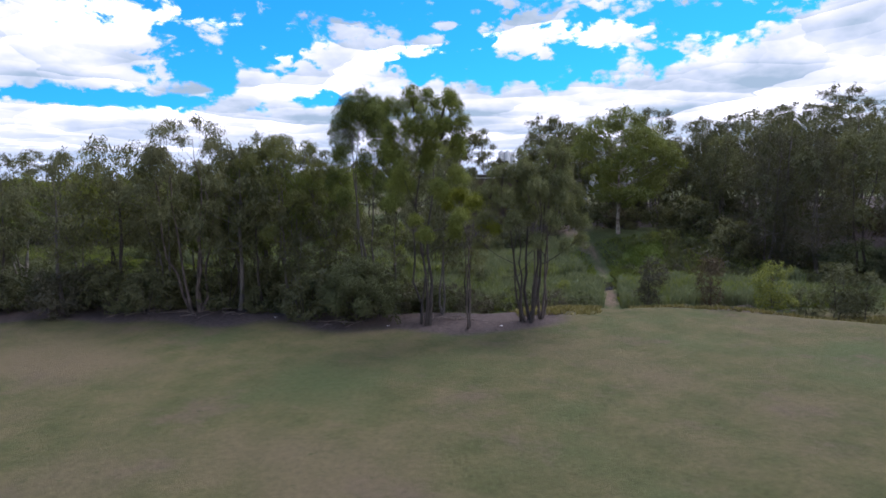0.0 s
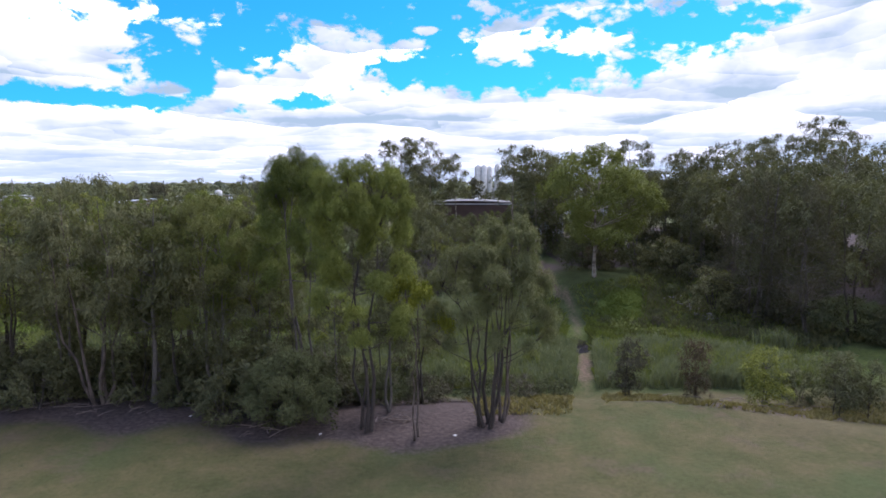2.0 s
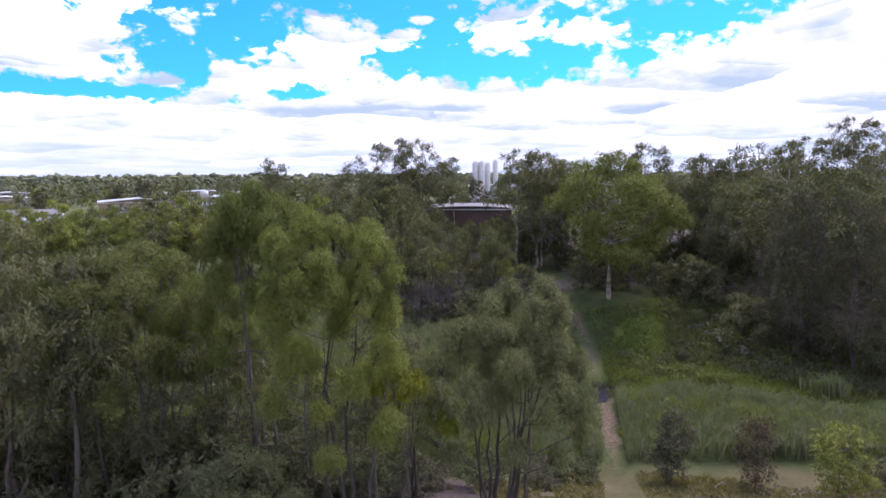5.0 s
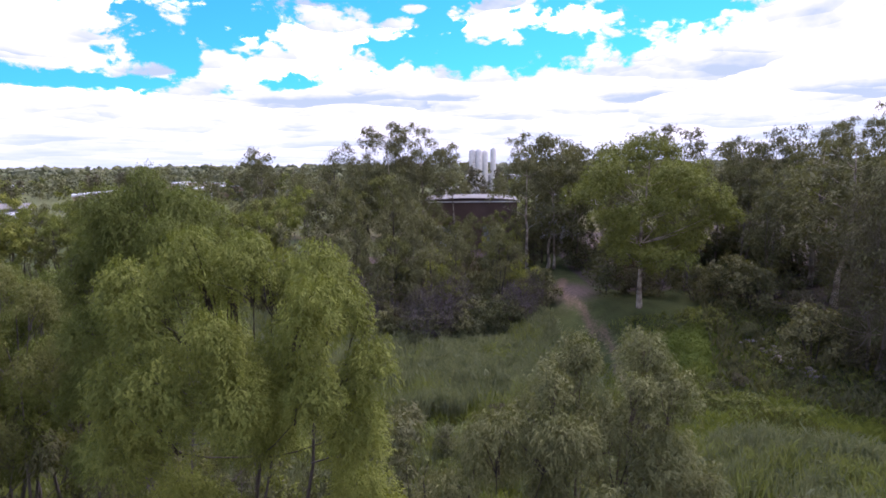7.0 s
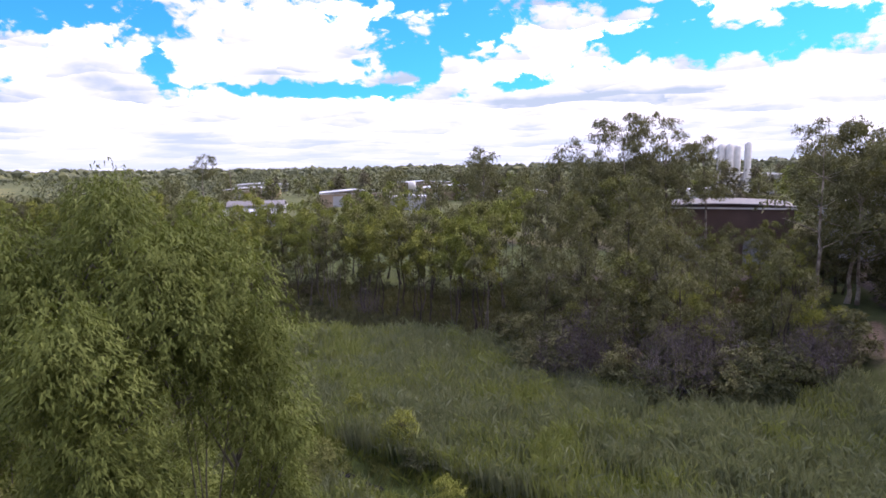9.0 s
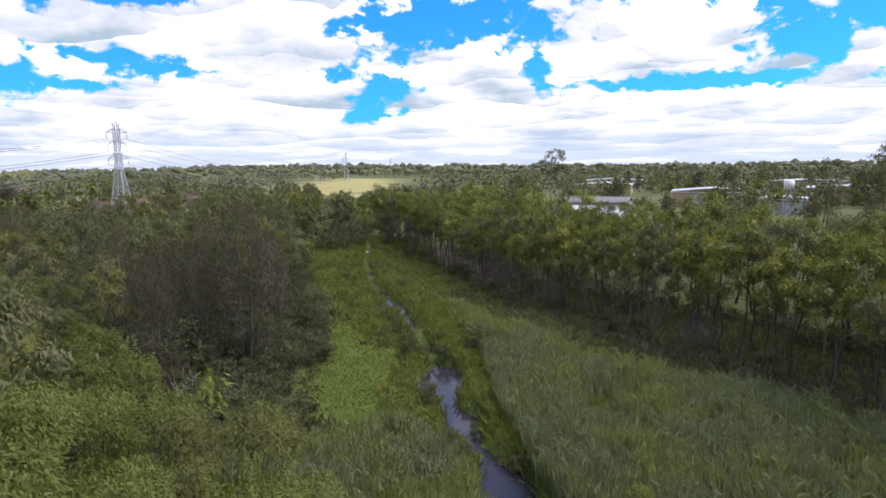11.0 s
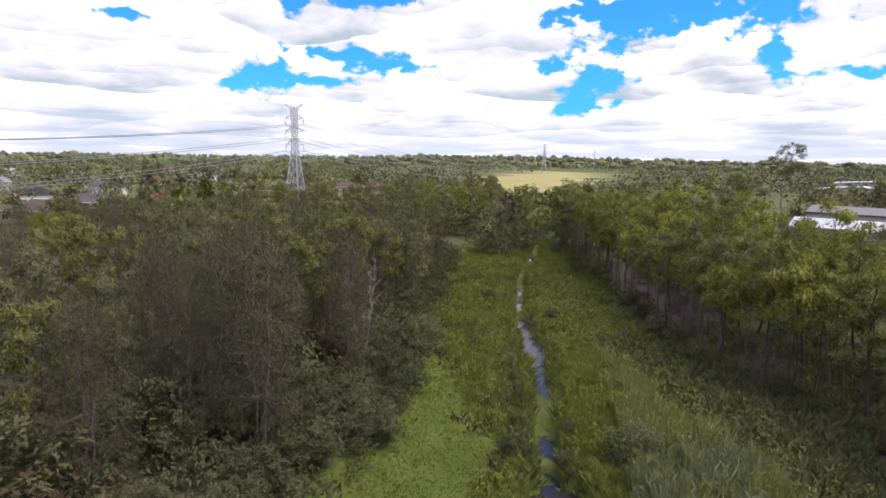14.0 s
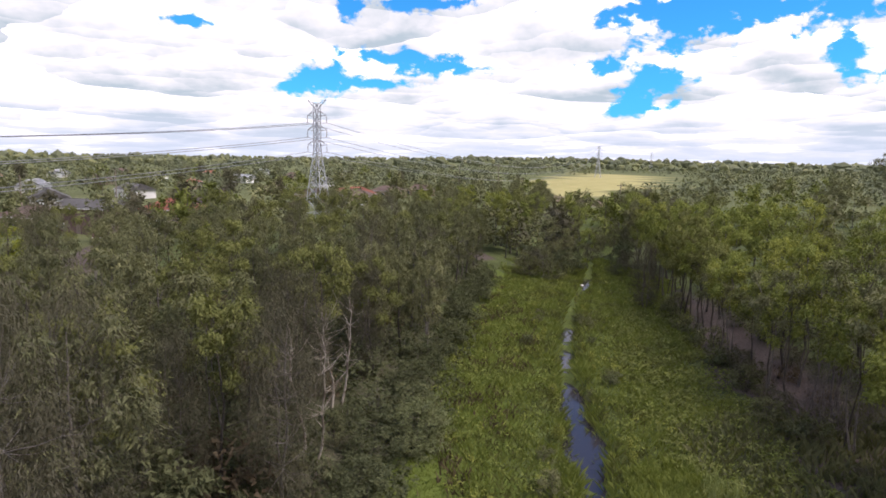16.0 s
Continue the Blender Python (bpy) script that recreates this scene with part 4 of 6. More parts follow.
CYPRESS = tree("cypress_tree", "dark narrow cypress beside the houses", 110, 13.0, 1.7, 0.05, 1, 0, 50, 0.9, 3500, (0.5, 0.16), -0.4, LEAF_DARK, BARK_GREY, 0.2, 0.3, flat=1.2, plain=True)
used = set()
rnd = random.Random(5)


def plant(proto, x, y, size=1.0, turn=None, stretch=1.0, group="", label=""):
    """The first call places the built tree itself, later calls copy it."""
    m = put(None, x, y, rnd.uniform(0, 360) if turn is None else turn, size, stretch, sink=0.05)
    if proto.name in used:
        ob = copy_thing(proto, m @ Matrix.Diagonal([1 / v for v in proto.scale] + [1]))
    else:
        used.add(proto.name)
        proto.matrix_basis = m
        ob = proto
    return tagged(ob, label, group=group)


for x, y, k, s in ((-8.6, 34.2, 1, 0.82), (-6.6, 37.6, 4, 0.68), (-24.4, 36.2, 3, 1.04),
                   (-30.8, 36.8, 1, 0.96), (-34.5, 37.5, 4, 0.98), (-33, 42.5, 0, 1.0), (-29.5, 46.0, 2, 0.90), (-38.8, 36.5, 3, 0.95),
                   (-40.5, 41.5, 1, 0.98), (-44.5, 37.5, 4, 0.95), (-50, 40.0, 0, 1.0), (-25.4, 38.6, 1, 1.0), (-32.4, 39.6, 3, 1.02),
                   (-36.4, 40.0, 2, 0.95), (-47.5, 43.0, 0, 0.8), (-54, 37, 1, 1.0), (-58, 41, 4, 0.95)):
    plant(GUM[k], x, y, s, group="trees of the field edge")
for x, y, k, s in ((-18.2, 39.0, 0, 0.93), (-20.8, 37.0, 1, 1.06), (-22.9, 40.4, 0, 1.10), (-22.3, 44.2, 0, 0.98), (-18.6, 43.0, 1, 0.92), (-27.2, 42.0, 0, 1.0), (-25.8, 46.2, 1, 0.95), (-31.0, 44.5, 0, 0.95)):
    plant(DOME[k], x, y, s, group="trees of the field edge")
for x, y, k, s in ((-53.5, 42.8, 0, 0.80), (-58.5, 45.4, 1, 0.74), (-61, 41.5, 0, 0.78), (-56.5, 39.0, 1, 0.8)):
    plant(DOME[k], x, y, s, group="wood along the creek")
for x, y, s in ((-12.8, 41.2, 0.60), (-10.0, 43.2, 0.52), (-14.4, 46.0, 0.58)):
    plant(POLE[rnd.randrange(6)], x, y, s, group="trees of the field edge")
plant(OLD, -27.8, 36.2, 1.0, 150, group="trees of the field edge")
for x, y, k, s in ((-18.8, 33.0, 2, 0.8), (-31.5, 35.2, 2, 0.8), (-34.6, 36.2, 2, 0.8), (-23.0, 35.6, 2, 0.5), (-13.0, 37.5, 2, 0.6), (-38.5, 35.2, 1, 0.9), (-43.5, 35.6, 2, 0.9),
                   (22.4, 40.0, 2, 0.62), (25.2, 39.0, 1, 0.55), (-29.0, 38.4, 2, 0.8), (-20.6, 39.0, 2, 0.7), (-25.8, 40.5, 2, 0.8), (-36.5, 38.5, 1, 0.95), (-47, 36, 0, 0.9), (-52, 35.5, 1, 0.9)):
    plant(BUSH[k], x, y, s, group="bushes of the field edge")
for x, y, k, s in ((8.6, 38.4, 1, 1.22), (17.6, 36.6, 0, 1.32), (22.2, 35.4, 2, 1.3), (24.0, 35.0, 2, 1.15), (28.5, 36.5, 0, 1.2), (3.2, 47.0, 0, 0.6), (-4.5, 52.5, 2, 0.75), (-17.0, 57.5, 0, 0.75)):
    plant(SHRUB[k], x, y, s, group="saplings along the bank")
plant(DRY, 12.8, 36.9, 1.2)

for x, y in [(-50 + 2.9 * k + rnd.uniform(-1.2, 1.2), 37.4 + 2.3 * (k * 0.618 % 1) + rnd.uniform(-0.6, 0.6)) for k in range(12)]:
    plant(BUSH[2 if x > -38 else 0], x, y, rnd.uniform(0.6, 1.0), group="bushes of the field edge")
for x, y in [(-52 + 2.1 * k + rnd.uniform(-1, 1), 40.6 + 3.4 * (k * 0.618 % 1)) for k in range(17)]:
    plant((BUSH[2], LOW[0])[rnd.randrange(2)] if x > -38 else (BUSH[0], LOW[0])[rnd.randrange(2)], x, y, rnd.uniform(0.7, 1.1), group="bushes of the field edge")

# ---- woods ----


def scatter(poly, gap):
    """Points of a wood, kept apart from one another."""
    xs, ys = [p[0] for p in poly], [p[1] for p in poly]
    pts = []
    tries = int((max(xs) - min(xs)) * (max(ys) - min(ys)) / gap ** 2 * 5)
    for _ in range(tries):
        x, y = rnd.uniform(min(xs), max(xs)), rnd.uniform(min(ys), max(ys))
        if inside(np.array([x]), np.array([y]), poly)[0] and all((x - a) ** 2 + (y - b) ** 2 > gap ** 2 for a, b in pts):
            pts.append((x, y))
    return pts


def front_row(line, gap, jitter):
    pts = []
    for (ax, ay), (bx, by) in zip(line, line[1:]):
        n = max(1, int(math.hypot(bx - ax, by - ay) / gap))
        for k in range(n):
            f = (k + rnd.uniform(-0.3, 0.3)) / n
            pts.append((ax + (bx - ax) * f + rnd.gauss(0, jitter), ay + (by - ay) * f + rnd.gauss(0, jitter)))
    return pts


# the belt of slim gums beyond the marsh
for x, y in front_row([(-22, 93), (-31, 97), (-46, 100.5), (-57, 102.5), (-66, 102), (-74, 104), (-90, 109), (-113, 118), (-148, 135)], 1.8, 0.8):
    plant(POLE[rnd.randrange(6)], x, y, rnd.uniform(0.72, 1.0) * (0.96 if x < -48 else 1.0), group="belt of slim gums")
for x, y in scatter([(-24, 97), (-46, 103), (-66, 104.5), (-74, 107), (-113, 120), (-150, 137), (-150, 142), (-113, 133), (-74, 122), (-46, 117), (-22, 116)], 3.7):
    plant((POLE + POLE[1::2] + GUM[:1])[rnd.randrange(10)], x, y, rnd.uniform(0.84, 1.12) * (0.92 if x < -48 else 1.0), group="belt of slim gums")
for x, y in front_row([(-22, 92), (-27, 94.5)], 2.0, 0.6) + front_row([(-76, 102), (-90, 107.5), (-113, 116.5)], 2.2, 0.8):
    plant((BUSH[1], LOW[0], LOW[1], BUSH[2])[rnd.randrange(4)], x, y, rnd.uniform(0.35, 0.75), group="undergrowth of the belt")
for x, y in front_row([(-30, 95), (-46, 98.5), (-58, 100), (-70, 100.5)], 5.5, 1.0):
    plant((BUSH[1], LOW[2], LOW[0])[rnd.randrange(3)], x, y, rnd.uniform(0.2, 0.4), group="undergrowth of the belt")
for x, y in scatter([(-24, 104), (-46, 109), (-74, 113), (-113, 122), (-113, 134), (-74, 123), (-46, 118), (-22, 116)], 3.4):
    plant(LOW[rnd.randrange(2)], x, y, rnd.uniform(0.5, 1.0), group="undergrowth of the belt")
for x, y in scatter([(-45, 103), (-58, 105.5), (-66, 105), (-75, 107), (-92, 112), (-92, 117), (-74, 112), (-58, 110), (-45, 107)], 3.6):
    plant((LOW[0], LOW[1], BUSH[1], LOW[2])[rnd.randrange(4)], x, y, rnd.uniform(0.4, 0.85), group="undergrowth of the belt")
for x, y in front_row([(-50, 99.5), (-60, 101), (-70, 101.8), (-80, 104.5)], 2.2, 0.7):
    plant((BUSH[1], LOW[0], BUSH[0])[rnd.randrange(3)], x, y, rnd.uniform(0.25, 0.5), group="undergrowth of the belt")
# the thicket left of the track
for x, y in scatter([(-15, 82), (-3, 79), (8, 84), (9, 97), (10, 119), (-16, 119), (-21, 94)], 4.0):
    s = 0.74 + 0.0145 * min(y - 80, 36)
    if -5 < x < 11 and y > 88:
        s = 0.56
    plant((GUM[0], GUM[1], GUM[3], GUM[4], POLE[2], POLE[4], GUM[0], POLE[0])[rnd.randrange(8)], x, y, s * rnd.uniform(0.9, 1.08), group="thicket by the track")
for x, y in front_row([(-19, 90), (-16.5, 84), (-13, 80.5), (-8.5, 78.5), (-4, 77.5), (1, 79), (5, 81), (8.5, 86)], 3.4, 0.9):
    plant(BUSH[(0, 2, 2)[rnd.randrange(3)]], x, y, rnd.uniform(0.6, 1.25), group="undergrowth of the thicket")
for x, y, k, s in ((-14.6, 80.6, 2, 0.95), (-9.0, 78.6, 2, 0.85), (-7.4, 78.0, 0, 0.8), (-0.4, 78.6, 2, 0.9), (2.4, 79.2, 0, 0.8), (8.0, 84.0, 2, 0.9), (-16.8, 85.0, 2, 0.8), (-3.6, 79.0, 0, 0.75)):
    plant(BUSH[k], x, y, s * 1.2, group="undergrowth of the thicket")
for x, y in scatter([(-16, 84), (-12, 81), (-3, 79.5), (6, 83), (8, 90), (-2, 92), (-14, 92)], 3.0):
    plant((BUSH[2], GUM[4], BUSH[0], POLE[4], GUM[2])[rnd.randrange(5)] if rnd.random() < 0.8 else BUSH[1], x, y, rnd.uniform(0.42, 0.62) if y < 84 else rnd.uniform(0.55, 0.72), group="undergrowth of the thicket")
for x, y, k, s in ((-10.6, 113.6, 0, 1.10), (-5.2, 115.6, 1, 1.10), (-0.3, 116, 0, 0.93), (8.9, 96.4, 1, 0.95), (22, 121.8, 1, 0.84), (27.2, 92.9, 0, 0.95), (36.9, 93, 1, 0.88), (38.6, 89.7, 0, 0.86), (61, 97, 1, 1.14), (66, 99, 0, 1.0), (48, 92, 0, 0.95), (53, 96, 1, 1.0)):
    plant(OPEN[k], x, y, s, group="tall gums")
for x, y, k, s in ((-2.5, 120, 0, 0.66), (13.2, 121, 3, 0.64), (9.0, 119, 1, 0.50), (0.6, 119, 3, 0.53), (3.4, 118, 1, 0.50), (-6, 122, 1, 0.8), (17, 122, 0, 0.7), (-4.5, 108, 2, 0.46), (-1.5, 104, 0, 0.42), (1.5, 110, 3, 0.40), (4.6, 106, 2, 0.38), (7.2, 111, 0, 0.42), (9.6, 107, 2, 0.52), (-7.6, 106, 3, 0.66), (12.4, 112, 3, 0.52), (11.6, 103.5, 0, 0.46), (8.2, 101, 4, 0.48)):
    plant(GUM[k], x, y, s, group="trees before the shed")
# the wood beyond the track
tree("spreading_gum", "large spreading gum with a pale forked trunk beside the track", 64, 18.6, 6.6, 0.27, 1, 0.0, 175, 1.7, 48000, (0.32, 0.11), 0.6, LEAF_FRESH, BARK_PALE, 0.34, 0.5,
     flat=0.7, bare=7, core=0.6, per=5).matrix_basis = put(None, 17.6, 78.0, 40)
for x, y in scatter([(20, 88), (33, 76), (42, 68), (56, 60), (72, 54), (96, 58), (96, 104), (60, 112), (14, 116), (13, 98)], 5.2):
    plant((BIG + GUM)[rnd.randrange(6)], x, y, rnd.uniform(0.92, 1.08) * (1.0 + 0.03 * (y > 84) * (x < 60)), group="wood beyond the track")
for x, y in front_row([(30, 65), (36, 59), (42, 55), (52, 51), (66, 46), (84, 41)], 3.2, 0.9):
    plant(OAK[rnd.randrange(3)] if rnd.random() < 0.55 else GUM[(0, 1, 3, 4)[rnd.randrange(4)]], x, y, rnd.uniform(1.05, 1.35), group="trees at the edge of the wood")
for x, y in front_row([(16, 83), (22, 82), (28, 76), (31, 71), (32, 65), (37, 58), (44, 53), (54, 48), (66, 43)], 2.6, 0.7):
    plant(BUSH[rnd.randrange(3)], x, y, rnd.uniform(0.7, 1.35), group="bushes of the wood")
for x, y in front_row([(14, 104), (22, 101), (32, 98), (44, 92), (58, 84)], 3.2, 1.0):
    plant(BUSH[rnd.randrange(3)], x, y, rnd.uniform(1.1, 1.6), group="bushes of the wood")
# the wood between the creek and the field
for x, y, s in ((-62, 60, 1.06), (-74, 67.5, 0.8), (-70, 60, 0.9), (-111.5, 112.8, 0.68), (-92, 74, 0.75), (-58, 52, 0.75)):
    plant(OAK[rnd.randrange(3)], x, y, s, group="wood along the creek")
for x, y, k, s in ((-97.5, 80.5, 1, 0.74), (-104, 82.0, 3, 0.8), (-133.7, 109.5, 4, 0.72)):
    plant(GUM[k], x, y, s, group="wood along the creek")
for x, y in front_row([(-62, 56.5), (-70, 61), (-79, 66.5), (-89, 72.5), (-103, 80.5), (-117, 86), (-132, 94), (-148, 103)], 3.2, 0.9):
    r = rnd.random()
    plant(OAK[rnd.randrange(3)] if r < 0.08 or math.hypot(x + 63, y - 57) < 6 else (GUM[0], POLE[0], GUM[3], POLE[2], POLE[4])[rnd.randrange(5)], x, y, rnd.uniform(0.66, 0.84), group="wood along the creek")
for x, y in scatter([(-60, 50), (-68, 60), (-78, 67), (-103, 77), (-148, 99), (-172, 92), (-150, 60), (-120, 36), (-60, 36)], 5.0):
    r = rnd.random()
    plant(OAK[rnd.randrange(3)] if r < 0.08 or math.hypot(x + 63, y - 57) < 6 else (GUM[0], GUM[1], POLE[2], POLE[0], POLE[4])[rnd.randrange(5)], x, y, rnd.uniform(0.70, 0.90), group="wood along the creek")
for x, y in front_row([(-49, 53), (-55, 58), (-60, 63.5), (-67, 68.5), (-76, 73), (-88, 77.5), (-101, 83.5), (-116, 89.5), (-134, 99)], 2.8, 0.8):
    plant(BUSH[0], x, y, rnd.uniform(0.45, 0.8), group="bushes along the creek")
for x, y in scatter([(-44, 50), (-50, 49), (-58, 50), (-64, 60), (-60, 63), (-50, 57)], 2.6):
    plant(BUSH[0], x, y, rnd.uniform(0.4, 0.75), group="bushes along the creek")
for poly, gap in (([(-20, 38), (-36, 37), (-62, 36), (-120, 36), (-148, 62), (-168, 92), (-146, 100), (-113, 84), (-85, 74), (-62, 61), (-52, 48), (-36, 43)], 4.2),
                  ([(-16, 84), (-3, 80), (8, 86), (10, 110), (-16, 110), (-21, 98)], 5.0),
                  ([(18, 88), (33, 76), (42, 66), (56, 58), (80, 52), (80, 80), (40, 112), (14, 118)], 3.6)):
    for x, y in scatter(poly, gap):
        plant(LOW[0 if rnd.random() < 0.6 else rnd.randrange(1, 3)], x, y, rnd.uniform(0.6, 1.25), group="undergrowth of the woods")
# the two at y 58 to 59 are added to darken the creek's shaded hollow
for x, y, k, s in ((-1.5, 53.0, 1, 0.42), (-3.2, 54.0, 1, 0.36), (1.0, 54.4, 1, 0.34), (10.6, 58.9, 1, 0.34), (8.9, 58.6, 1, 0.3), (28.3, 66.0, 2, 1.25), (15.0, 64.5, 0, 0.3), (18.5, 63, 2, 0.34), (21, 64.5, 1, 0.3)):
    plant(BUSH[k], x, y, s, group="bushes of the marsh")
TWIG = tree("twiggy_shrub", "bare purple-grey twiggy shrub before the thicket", 77, 4.6, 1.9, 0.16, 6, 0.22, 70, 0.6, 4200, (0.34, 0.016), -0.5, LEAF_TWIG, BARK_GREY, 0.05, 0.5, category="bush", bare=8)
for x, y, s in ((-13.0, 79.8, 1.25), (-11.6, 81.6, 1.5), (-5.0, 77.6, 1.5), (-2.2, 80.4, 1.45), (4.8, 80.6, 1.15), (6.9, 82.6, 1.0), (-62.5, 100.6, 0.9), (-40.5, 97.5, 0.9), (-76.6, 105.0, 1.25)):
    plant(TWIG, x, y, s, group="twiggy shrubs")
plant(SHRUB[0], -22.0, 63.8, 0.95)
plant(SHRUB[0], -27.2, 67.5, 0.7)
plant(GREY, 25.2, 70.6, 0.36)
plant(GREY, -80.6, 76.4, 0.95)
plant(GREY, -55.2, 81.8, 0.85)
for x, y, k, s in ((-2.4, 38.6, 0, 0.62), (0.4, 37.9, 1, 0.5), (2.8, 38.8, 0, 0.5), (-6.6, 38.4, 1, 0.6), (-9.2, 38.0, 0, 0.66), (-12.0, 38.0, 1, 0.72), (-19.6, 40.8, 0, 0.9), (-23.0, 42.4, 1, 0.9), (-17.2, 40.2, 2, 0.85), (-8.0, 44.6, 1, 0.6), (-15.8, 47.2, 0, 0.7), (-20.6, 46.6, 2, 0.8), (-12.4, 39.6, 0, 0.7), (-9.4, 40.6, 1, 0.55), (-7.0, 41.4, 0, 0.5), (-15.2, 41.2, 2, 0.75), (-5.0, 39.4, 1, 0.4), (-10.8, 43.6, 2, 0.6), (-13.6, 44.8, 0, 0.6), (-17.5, 44.2, 1, 0.7),
                   (-4.2, 43.0, 2, 0.42), (-0.5, 58.7, 1, 0.4), (-20.5, 62.2, 0, 0.5), (4.5, 41.5, 0, 0.36), (0.6, 39.6, 2, 0.35)):
    plant(BUSH[k], x, y, s, group="bushes behind the clump")
for x, y in scatter([(-46, 47), (-56, 46), (-75, 57), (-86, 67), (-78, 70), (-66, 66), (-56, 60), (-47, 55)], 2.5):
    plant((LOW[0], BUSH[0], LOW[1])[rnd.randrange(3)], x, y, rnd.uniform(0.45, 0.9), group="undergrowth of the woods")
for x, y in scatter([(-50, 40), (-50, 46), (-58, 52), (-66, 58), (-80, 66), (-100, 75), (-118, 82), (-124, 62), (-108, 44), (-76, 36)], 4.6):
    plant(BUSH[(0, 0, 2)[rnd.randrange(3)]], x, y, rnd.uniform(0.8, 1.35), group="bushes of the wood along the creek")
tree("gum_tree", "domed bright gum with pale forked limbs", 17, 8.6, 2.6, 0.5, 4, 0.26, count=30000, leaf=(0.14, 0.042), droop=0.6, leaf_mat=LEAF_DOME, bark=BARK_PALE, thick=0.14, flat=0.8, core=0.55, bare=6,
     lobes=[(0.0, 0.0, 8.6, 1.0, 1.8), (-1.3, 0.4, 8.1, 0.95, 1.7), (1.3, -0.3, 8.2, 0.95, 1.7), (0.3, 1.4, 7.9, 0.9, 1.6), (-0.4, -1.4, 7.8, 0.9, 1.6), (2.3, 0.5, 7.2, 0.8, 1.5), (-2.3, -0.3, 7.1, 0.8, 1.5),
            (1.5, -1.7, 6.9, 0.8, 1.5), (-1.6, 1.7, 6.9, 0.8, 1.5), (1.8, 1.7, 6.8, 0.75, 1.4), (-1.9, -1.7, 6.6, 0.75, 1.4)]).matrix_basis = put(None, -48.6, 46.2)
for x, y, k, s in ((-78.5, 69.0, 0, 0.42), (-80.6, 70.6, 2, 0.5), (-82.4, 71.6, 0, 0.45), (-76.4, 68.2, 2, 0.4), (-79.4, 71.8, 1, 0.36), (-74.6, 66.8, 0, 0.5), (-72.2, 65.8, 2, 0.45)):
    plant(BUSH[k], x, y, s, group="bushes along the creek")
plant(DEAD[1], -48.6, 51.4, 0.72)
plant(DEAD[0], -83.0, 69.6, 1.0)
plant(DEAD[0], -84, 71.0, 1.1)
plant(DEAD[0], -77, 69.0, 1.1)
plant(DEAD[1], -132.5, 108.0, 0.6)
plant(DEAD[0], -15.5, 80.5, 0.6)
plant(DEAD[1], -6.5, 77.4, 0.55)
plant(CYPRESS, -232, 52, 1.0)
plant(CYPRESS, -236, 66, 0.8)

for x, y in front_row([(-150, 107), (-180, 124), (-215, 143), (-246, 160)], 3.4, 2.0) + front_row([(-150, 137), (-185, 158), (-220, 176)], 3.4, 2.0) + scatter([(-152, 100), (-172, 96), (-205, 100), (-240, 140), (-215, 138)], 6.5):
    plant((POLE + GUM[:2])[rnd.randrange(8)], x, y, rnd.uniform(0.6, 0.85), group="wood along the creek")
for x, y, k, s in ((-55.3, 213, 1, 1.12), (-20, 190, 0, 0.9), (-94, 236, 1, 0.8), (-30, 152, 1, 0.8), (20, 140, 0, 0.9), (-12, 146, 0, 0.85)):
    plant(BIG[k], x, y, s, group="tall trees of the estate")
for x, y, k, s in ((-18.3, 120.6, 0, 1.42), (-44.3, 171.6, 3, 1.35), (-34.2, 173.8, 1, 1.08), (-62, 190, 4, 1.1)):
    plant(GUM[k], x, y, s, group="tall trees of the estate")
for x, y in scatter([(-205, 150), (-250, 168), (-295, 190), (-290, 225), (-230, 205), (-190, 175)], 12.5):
    plant(FAR[rnd.randrange(4)], x, y, rnd.uniform(0.5, 0.8), group="trees of the town")
plant(OPEN[1], -155, 206, 1.05)
tree("wattle_tree", "yellow-flowering wattle beside the houses", 111, 7.5, 2.6, 0.15, 2, 0.15, 40, 1.0, 2600, (0.4, 0.16), 0.2, LEAF_YELLOW, BARK_GREY, 0.12, 0.5, per=4, core=0.5).matrix_basis = put(None, -137, 31)
plant(BIG[1], -163, 198, 0.72)

for line in ([(-34, 66.5), (-46, 72.5), (-60, 80.5), (-75, 88.5), (-95, 96), (-120, 107)], [(-36, 63.5), (-47, 68.8), (-61, 76.6), (-78, 84.5), (-98, 91.5), (-120, 102)]):
    for x, y in front_row(line, 3.0, 0.6):
        if rnd.random() < 0.8:
            plant((SHRUB[0], BUSH[0], BUSH[2])[rnd.randrange(3)], x, y, rnd.uniform(0.2, 0.42), group="shrubs along the creek")

# the wood that closes over the upper creek
order = rnd.getstate()
for x, y, k, s in ((-15.4, 33.2, 2, 1.12), (-13.3, 33.6, 0, 0.85), (-11.4, 37.0, 0, 0.8), (-14.2, 36.4, 1, 0.9), (-16.6, 37.2, 0, 1.05), (-19.4, 36.6, 2, 1.0), (-22.4, 38.0, 2, 1.0), (-26.0, 37.6, 2, 1.05), (-31.6, 38.0, 2, 1.0), (-17.4, 35.0, 0, 0.7), (-9.4, 36.6, 0, 0.55)):
    plant(BUSH[k], x, y, s, group="bushes of the field edge")
for x, y, k, s in ((-15.6, 36.8, 0, 0.64), (-19.6, 35.4, 1, 0.68), (-12.2, 35.6, 3, 0.6), (-17.4, 38.4, 4, 0.7), (-22.8, 36.6, 0, 0.74)):
    plant(GUM[k], x, y, s, group="trees of the field edge")
for x, y in scatter([(-131, 104), (-150, 113), (-176, 128), (-176, 150), (-150, 134), (-134, 126)], 4.2):
    if rnd.random() < 0.3 and x < -138:
        plant((POLE[1], POLE[4], GUM[0])[rnd.randrange(3)], x, y, rnd.uniform(0.42, 0.6), group="wood along the creek")
    else:
        plant(BUSH[rnd.randrange(3)], x, y, rnd.uniform(0.5, 1.15), group="bushes along the creek")
